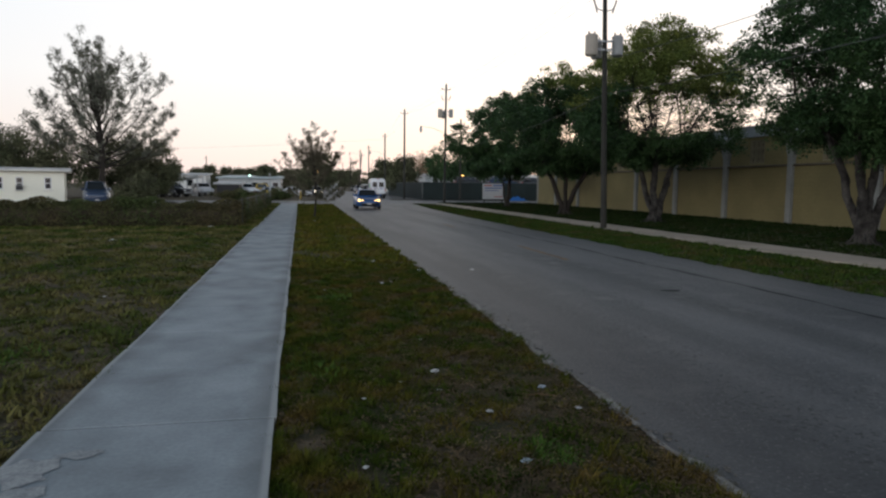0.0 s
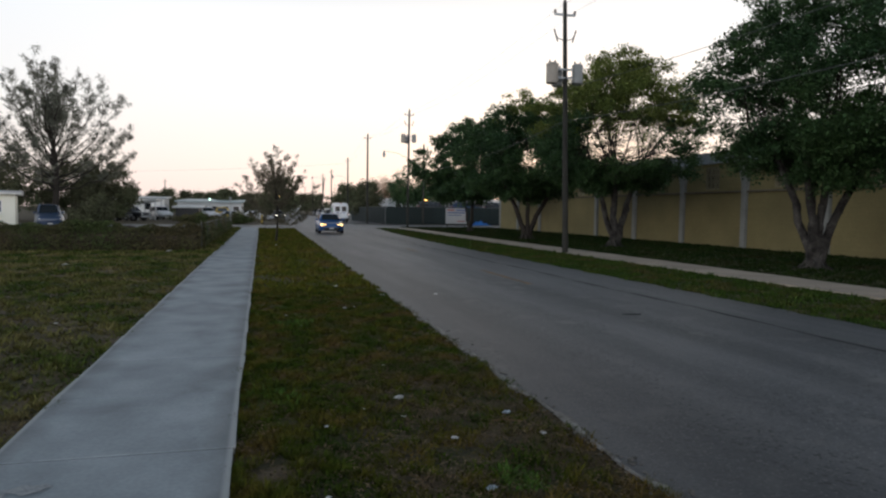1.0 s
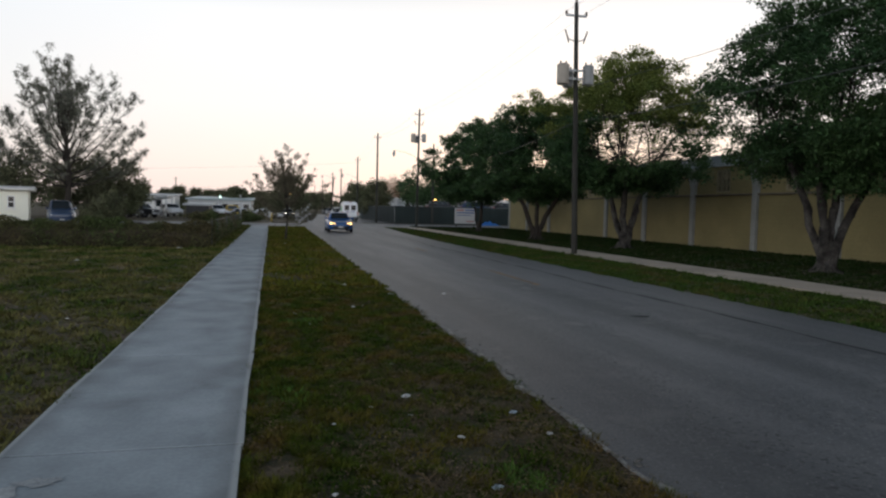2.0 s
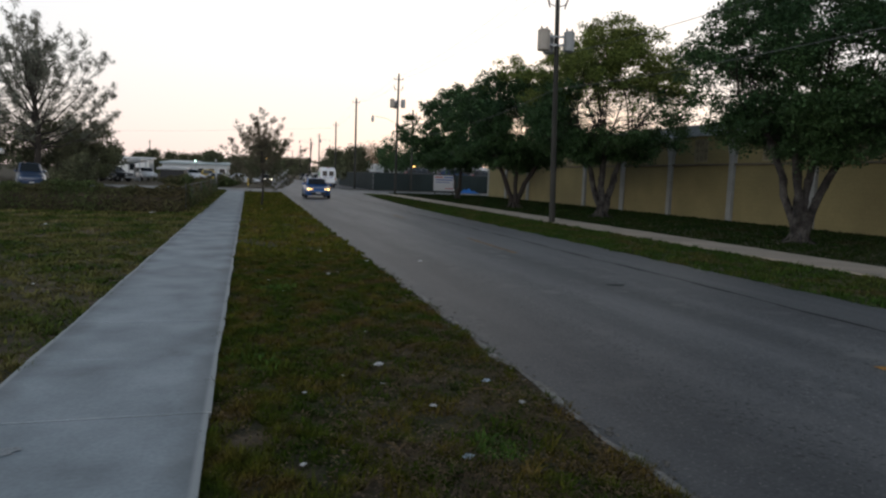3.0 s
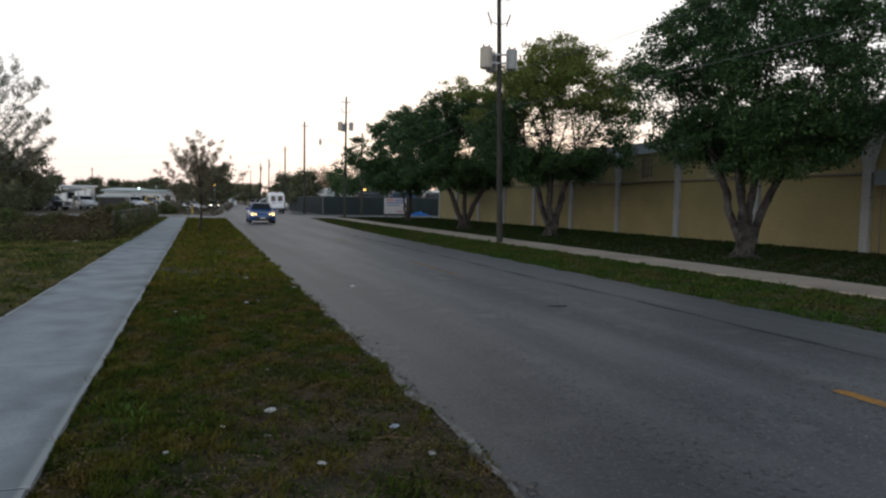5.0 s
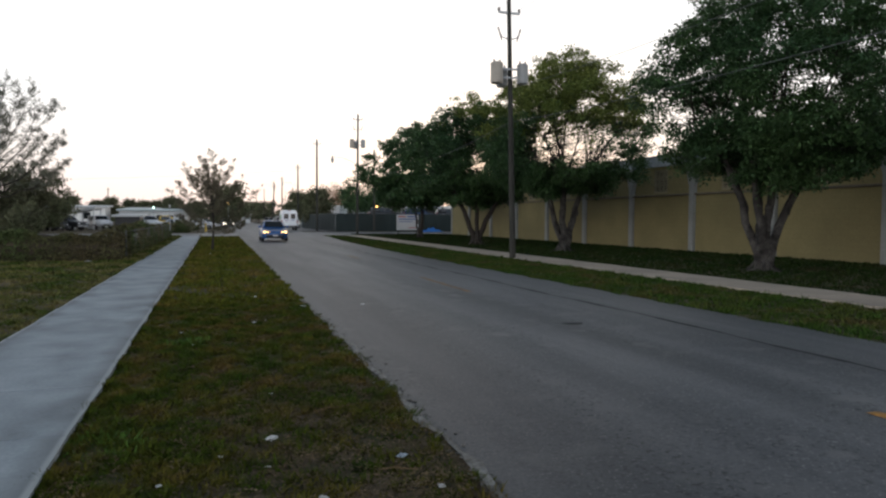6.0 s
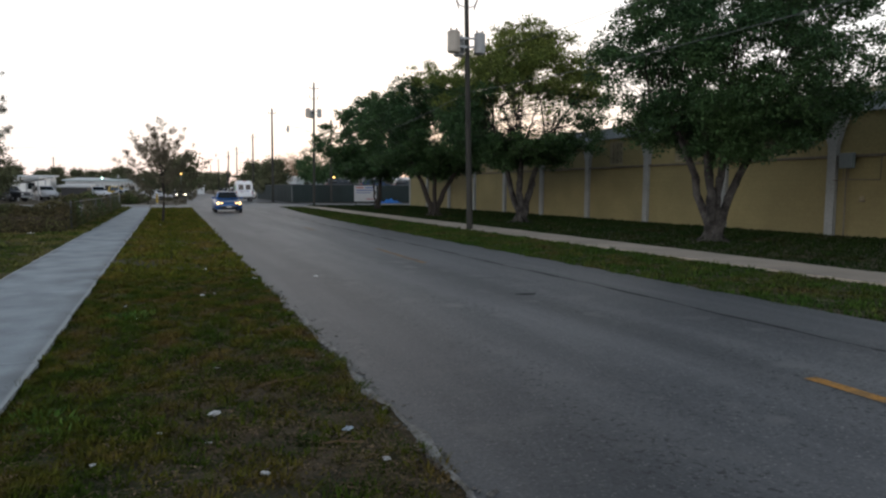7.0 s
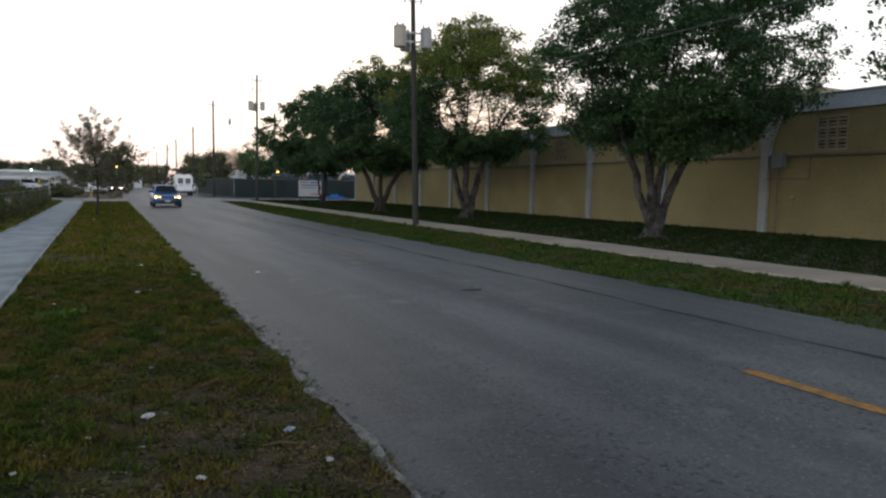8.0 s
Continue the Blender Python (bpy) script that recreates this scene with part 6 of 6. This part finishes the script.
for src, x, y, k in ((far_c, 24.0, 101, 0.95), (far_c, 28.0, 103, 1.0), (far_c, 33.5, 104, 1.05), (far_b, 18.5, 150, 1.2), (far_b, 24.0, 172, 1.2), (far_a, 12.0, 225, 0.75), (far_a, -3.0, 210, 0.7), (far_b, -5.5, 130, 0.85), (far_b, -2.5, 136, 0.75), (far_b, 2.0, 150, 0.8),
                     (far_b, -11.5, 170, 0.9), (far_a, -26, 200, 0.5), (far_a, -40, 190, 0.55), (far_a, -58, 170, 0.8), (far_c, -52, 120, 1.1), (far_a, -14, 250, 0.65), (far_a, 26, 240, 0.8), (far_a, 2, 300, 0.9), (far_a, 44, 190, 0.9),
                     (far_a, 60, 150, 1.0), (far_b, -22, 160, 0.7), (far_a, -75, 210, 0.9), (far_a, 18, 330, 0.9), (far_a, -40, 290, 0.8), (far_a, -70, 300, 0.9), (far_b, 9.0, 260, 1.3), (far_a, 36, 300, 1.0), (far_a, -10, 320, 0.8), (far_a, 4, 235, 0.7), (far_a, 16, 245, 0.8), (far_a, 21, 262, 0.85), (far_a, 26, 205, 0.7), (far_a, 31, 225, 0.8), (far_a, -20, 230, 0.55), (far_a, -32, 240, 0.6), (far_a, -48, 235, 0.65), (far_a, -8, 275, 0.7), (far_a, 40, 250, 0.9), (far_b, -36, 172, 1.1), (far_b, -32, 176, 0.95), (far_b, -28.5, 170, 1.05), (far_b, -24.5, 174, 0.9), (far_b, -21, 171, 1.0), (far_b, -17.5, 176, 0.95), (far_b, -14.5, 172, 0.9), (far_b, -8.5, 174, 1.0), (far_b, -16, 150, 0.6), (far_b, -28, 150, 0.75)):
    copy_thing(src, pose(x, y, 0, 0, 0, (x * 37 + y * 11) % 360) @ Matrix.Diagonal((k, k, k, 1)))
tree("bare_tree", "distant half-bare rusty tree", (21.5, 120.0), 9.2, 2.9, 3.0, 2, 50, 110, (0.34, 0.06), LEAF_RUST, BARK_DARK, 0.2, 2.5, 0.8)

# ---- litter on the grass ----
def litter(x, y, size, material, label, z=0.004):
    f = Form()
    k = 7
    random.seed(int(x * 100) * 7 + int(y * 100))
    for i in range(k):
        for j in range(k):
            a, b = (i / (k - 1) - 0.5), (j / (k - 1) - 0.5)
            f.v.append((a * size * (1 + random.uniform(-0.25, 0.25)), b * size * 0.7 * (1 + random.uniform(-0.25, 0.25)), random.uniform(0.0, 0.26) * size * (1 - 1.6 * max(abs(a), abs(b)) + 0.3)))
    f.f = [(i * k + j, i * k + k + j, i * k + k + j + 1, i * k + j + 1) for i in range(k - 1) for j in range(k - 1)]
    f.v += [(p[0], p[1], p[2] + 0.004) for p in f.v]
    o = k * k
    f.f += [tuple(q + o for q in reversed(t)) for t in f.f]
    ob = tagged(part("litter", f, material, None, label), category="litter", group="litter on the grass")
    ob.location = (x, y, z)
    ob.rotation_euler = (0, 0, x * 13 + y)


for x, y, s_, m_ in ((1.35, 5.27, 0.13, PAPER), (1.74, 14.22, 0.16, PAPER), (-5.12, 20.58, 0.22, PAPER), (1.54, 4.14, 0.08, PAPER), (1.51, 3.22, 0.11, CAN), (2.13, 4.66, 0.11, CAN), (1.28, 4.72, 0.06, PAPER), (2.22, 4.10, 0.08, PAPER),
                     (-2.35, 30.6, 0.25, PAPER), (-2.0, 33.6, 0.25, PAPER), (-3.2, 27.0, 0.28, PAPER), (0.85, 31.5, 0.2, PAPER), (1.9, 33.0, 0.16, PAPER), (2.46, 12.55, 0.12, PAPER), (1.72, 11.0, 0.08, PAPER), (0.55, 10.2, 0.08, PAPER), (0.72, 9.2, 0.07, PAPER),
                     (1.44, 6.53, 0.08, PAPER), (1.54, 10.85, 0.10, PAPER), (0.66, 4.6, 0.05, PAPER), (0.55, 3.3, 0.06, PAPER), (1.0, 5.0, 0.06, PAPER), (-2.6, 10.0, 0.08, PAPER)):
    litter(x, y, s_ * 0.66, m_, "crumpled white paper litter on the grass" if m_ is PAPER else "flattened grey-blue wrapper on the grass")
litter(3.5, 12.4, 0.11, PAPER, "scrap of white paper on the asphalt", 0.014)
# dry fallen twigs on the verge
for x, y, ln_, az in ((1.9, 5.87, 0.42, 20), (1.15, 3.4, 0.22, 70), (2.05, 4.4, 0.26, -15), (0.9, 7.4, 0.25, 120)):
    f = Form()
    f.tube([(-ln_ / 2, 0, 0.012), (-ln_ / 6, 0.02, 0.02), (ln_ / 5, -0.012, 0.022), (ln_ / 2, 0.01, 0.014)], [0.004, 0.005, 0.004, 0.002], 5)
    f.tube([(-ln_ / 6, 0.02, 0.02), (0.02, 0.07, 0.026), (0.06, 0.11, 0.02)], [0.003, 0.0025, 0.0015], 5)
    ob = tagged(part("twig", f, STRAW, None, "dry brown fallen twig on the verge grass"), category="twig", group="fallen twigs")
    ob.matrix_basis = pose(x, y, 0.006, 0, 0, az)

# ---- grass ----
def on_left(x, y):
    worn = ((x - 1.80) / 0.9) ** 2 + ((y - 4.3) / 1.6) ** 2 < 1 + 0.5 * wave(x * 5, y * 5)
    return ((x < -1.46) | (x > 0.0)) & (x < road_left(y) + 0.05 * np.sin(y * 5.1) - 0.03) & (~worn | (rng.random(len(x)) < 0.35))


VERGE = "short mown green and brown verge grass"
blades("grass", 230000, 0.0, 2.75, 1.2, 14, 0.027, BLADE, VERGE, on_left, 2.2, 0.0058, near=1.5, patch=0.55)
blades("grass", 80000, 0.0, 3.4, 13, 60, 0.045, BLADE_OUT, VERGE, on_left, 1.3, 0.012, near=1.3)
blades("grass", 30000, -8.0, 2.5, -10, 1.5, 0.035, BLADE, VERGE, on_left, 1.5, 0.012)
blades("grass", 230000, -14.0, -1.46, 1.5, 28.5, 0.034, BLADE_LAWN, "patchy dry lawn grass", on_left, 2.2, 0.011, near=1.5, patch=0.6)
for x0, y1, n_ in ((-0.035, 16, 26000), (-1.53, 22, 22000)):
    blades("grass", n_, x0, x0 + 0.09, 1.2, y1, 0.022, BLADE, "grass creeping over the sidewalk edge", lambda x, y: np.abs(x - x0 - 0.045) < 0.03 + 0.06 * wave(x * 3, y * 3) + 0.05 * wave(x * 9, y * 9), 2.2, 0.006, near=1.6, patch=1.0)
blades("grass", 16000, -2.2, -1.46, 26, 60, 0.07, BLADE_LAWN, "rough grass along the wire fence", None, 1.3, 0.014)
blades("grass", 20000, -34.0, -13.5, 8, 28, 0.05, BLADE_LAWN, "patchy dry lawn grass", on_left, 1.4, 0.02)
blades("grass", 190000, 8.9, 12.25, -8, 62, 0.038, BLADE_VERGE, "green verge grass", lambda x, y: x > road_right(y) - 0.05 + 0.07 * np.sin(y * 3.3) + 0.05 * wave(x * 3, y * 2), 1.6, 0.010, near=1.2, patch=1.1)
# blades coloured dark to stand for the shade below the street trees
blades("grass", 190000, 13.85, 23.95, -8, 68, 0.045, BLADE_FAR, "green lawn grass before the wall, coloured dark for tree shade", None, 1.6, 0.013, near=1.2, patch=1.1)
for x, y, k in ((0.22, 5.5, 0.38), (0.62, 9.4, 0.35), (1.75, 3.3, 0.2), (-2.6, 6.4, 0.5)):
    blades("weed_patch", 900, x - k, x + k, y - k, y + k, 0.04, WEED, "patch of bright green weeds in the verge", lambda a, b: ((a - x) ** 2 + (b - y) ** 2 < k * k * rng.random(len(a))), 1.6, 0.010, patch=2.0)
for n_, x0, x1, y0, y1, s_ in ((9000, 0.05, 2.5, 1.5, 14, 0.026), (6000, -8, -1.6, 2, 20, 0.035), (7000, 0.7, 2.45, 2.0, 7.0, 0.028)):
    x, y = rng.uniform(x0, x1, n_), y0 + (y1 - y0) * rng.random(n_) ** 1.4
    q = leaf_array(np.stack([x, y, np.full(n_, 0.012)], 1), s_, s_ * 0.45)
    q[:, 2] = 0.008 + np.abs(q[:, 2] - 0.012) * 0.5
    tagged(part("leaf_litter", array_mesh("leaf_litter", q, 4, DEBRIS), DEBRIS, None, "scattered dry leaf bits in the grass"), category="leaf litter", kind="stuff")

def tufts(n, x0, x1, y0, y1, h, material, label, most=1.5, inside=on_left):
    """Separate taller tufts, each a fan of leaning blades."""
    x, y = rng.uniform(x0, x1, n), y0 + (y1 - y0) * rng.random(n) ** most
    ok = inside(x, y)
    x, y = x[ok], y[ok]
    k = 46
    r = rng.uniform(0.02, 0.075, len(x)) * (1 + 0.04 * y)
    cx, cy, rr = np.repeat(x, k), np.repeat(y, k), np.repeat(r, k)
    m = len(cx)
    a, away = rng.uniform(0, 2 * math.pi, m), rng.random(m) ** 0.6
    hh = h * rng.uniform(0.4, 1.3, m) * (1.15 - 0.6 * away) * np.repeat(rng.uniform(0.6, 1.3, len(x)), k)
    base = np.stack([cx + np.cos(a) * rr * away, cy + np.sin(a) * rr * away, np.full(m, -0.012)], 1)
    b = a + rng.normal(size=m) * 0.7
    tip = base + np.stack([np.cos(b) * hh * (0.4 + away), np.sin(b) * hh * (0.4 + away), hh], 1)
    side = np.stack([-np.sin(b), np.cos(b), np.zeros(m)], 1) * (0.0032 * (1 + 0.06 * cy))[:, None]
    tagged(part("grass", array_mesh("grass", np.stack([base - side, base + side, tip], 1).reshape(-1, 3), 3, material), material, None, label), category="grass", kind="stuff")


tufts(1500, 0.02, 2.5, 1.4, 13, 0.060, BLADE, "denser tufts in the mown verge")
tufts(1100, -8.0, -1.52, 1.8, 18, 0.065, BLADE_LAWN, "denser tufts in the dry lawn")
# dead blades lying flat among the green
for n_, x0, x1, y0, y1, ln_, most in ((42000, 0.03, 2.5, 1.4, 12, 0.060, 2.0), (9000, 0.03, 2.7, 11, 30, 0.10, 1.4), (34000, -7.0, -1.56, 2.0, 17, 0.075, 1.5)):
    x, y = rng.uniform(x0, x1, n_), y0 + (y1 - y0) * rng.random(n_) ** most
    ok = ((wave(x * 1.3 + 2, y * 1.3) + 0.7 * wave(x * 4, y * 4) + 0.30 * np.tanh((x - 1.1) * 2) * (x > -1) - 0.25 * np.tanh((y - 9) / 4) + rng.normal(size=n_) * 0.3) > 0.30) & (x < road_left(y) - 0.05)
    x, y = x[ok], y[ok]
    q = leaf_array(np.stack([x, y, np.full(len(x), 0.0)], 1), ln_, 0.006 * (1 + y1 / 20))
    q[:, 2] = 0.016 + np.abs(q[:, 2]) * 0.45
    tagged(part("dead_grass", array_mesh("dead_grass", q, 4, STRAW), STRAW, None, "dead straw-coloured blades lying in the grass"), category="grass", kind="stuff")

# ---- pavement slabs and loose road-edge stones, last ----
pavement("pavement_left", -1.5, 0.0, -4.8, 60.0, 1.5, CONCRETE, "grey concrete sidewalk of jointed slabs")
pavement("pavement_right", 12.25, 13.85, -10.0, 62.0, 1.5, CONCRETE_WARM, "warm grey concrete sidewalk of jointed slabs")
SAND = mat("dry_pale_sand", (0.37, 0.385, 0.39), 0.95, 0.25, 12.0, 60.0, 0.4, second=(0.27, 0.285, 0.295))
for x, y, w_, d_ in ((-1.33, 3.50, 0.17, 0.20), (-1.10, 3.72, 0.12, 0.07), (-1.25, 3.16, 0.13, 0.14)):
    f = Form()
    f.add([(x + w_ * math.cos(a) * (1 + 0.25 * math.sin(3 * a + x) + 0.15 * math.sin(7 * a)), y + d_ * math.sin(a) * (1 + 0.2 * math.sin(5 * a + y)), 0.0405) for a in [k * math.pi / 16 for k in range(32)]], [tuple(range(32))])
    tagged(part("sand_patch", f, SAND, None, "pale dry sand spilled over the sidewalk edge"), category="sand", kind="stuff")
stone_kinds = []
for k in range(4):
    f = Form()
    random.seed(40 + k)
    b = bmesh.new()
    bmesh.ops.create_icosphere(b, subdivisions=1, radius=0.5)
    for p in b.verts:
        p.co = Vector((p.co.x * random.uniform(0.7, 1.2), p.co.y * random.uniform(0.7, 1.2), p.co.z * random.uniform(0.3, 0.5)))
    me = bpy.data.meshes.new("stone")
    b.to_mesh(me)
    b.free()
    me.materials.append(RUBBLE)
    stone_kinds.append(me)
random.seed(5)
for i in range(290):
    y = 2.2 + 9 * random.random() ** 1.6
    ob = part("stone", stone_kinds[i % 4], RUBBLE, road)
    s_ = random.uniform(0.015, 0.055)
    ob.location = (road_left(y) + random.gauss(0.0, 0.06), y, 0.008)
    ob.scale = (s_, s_ * random.uniform(0.6, 1.3), s_ * 0.7)
    ob.rotation_euler = (0, 0, random.uniform(0, 6))
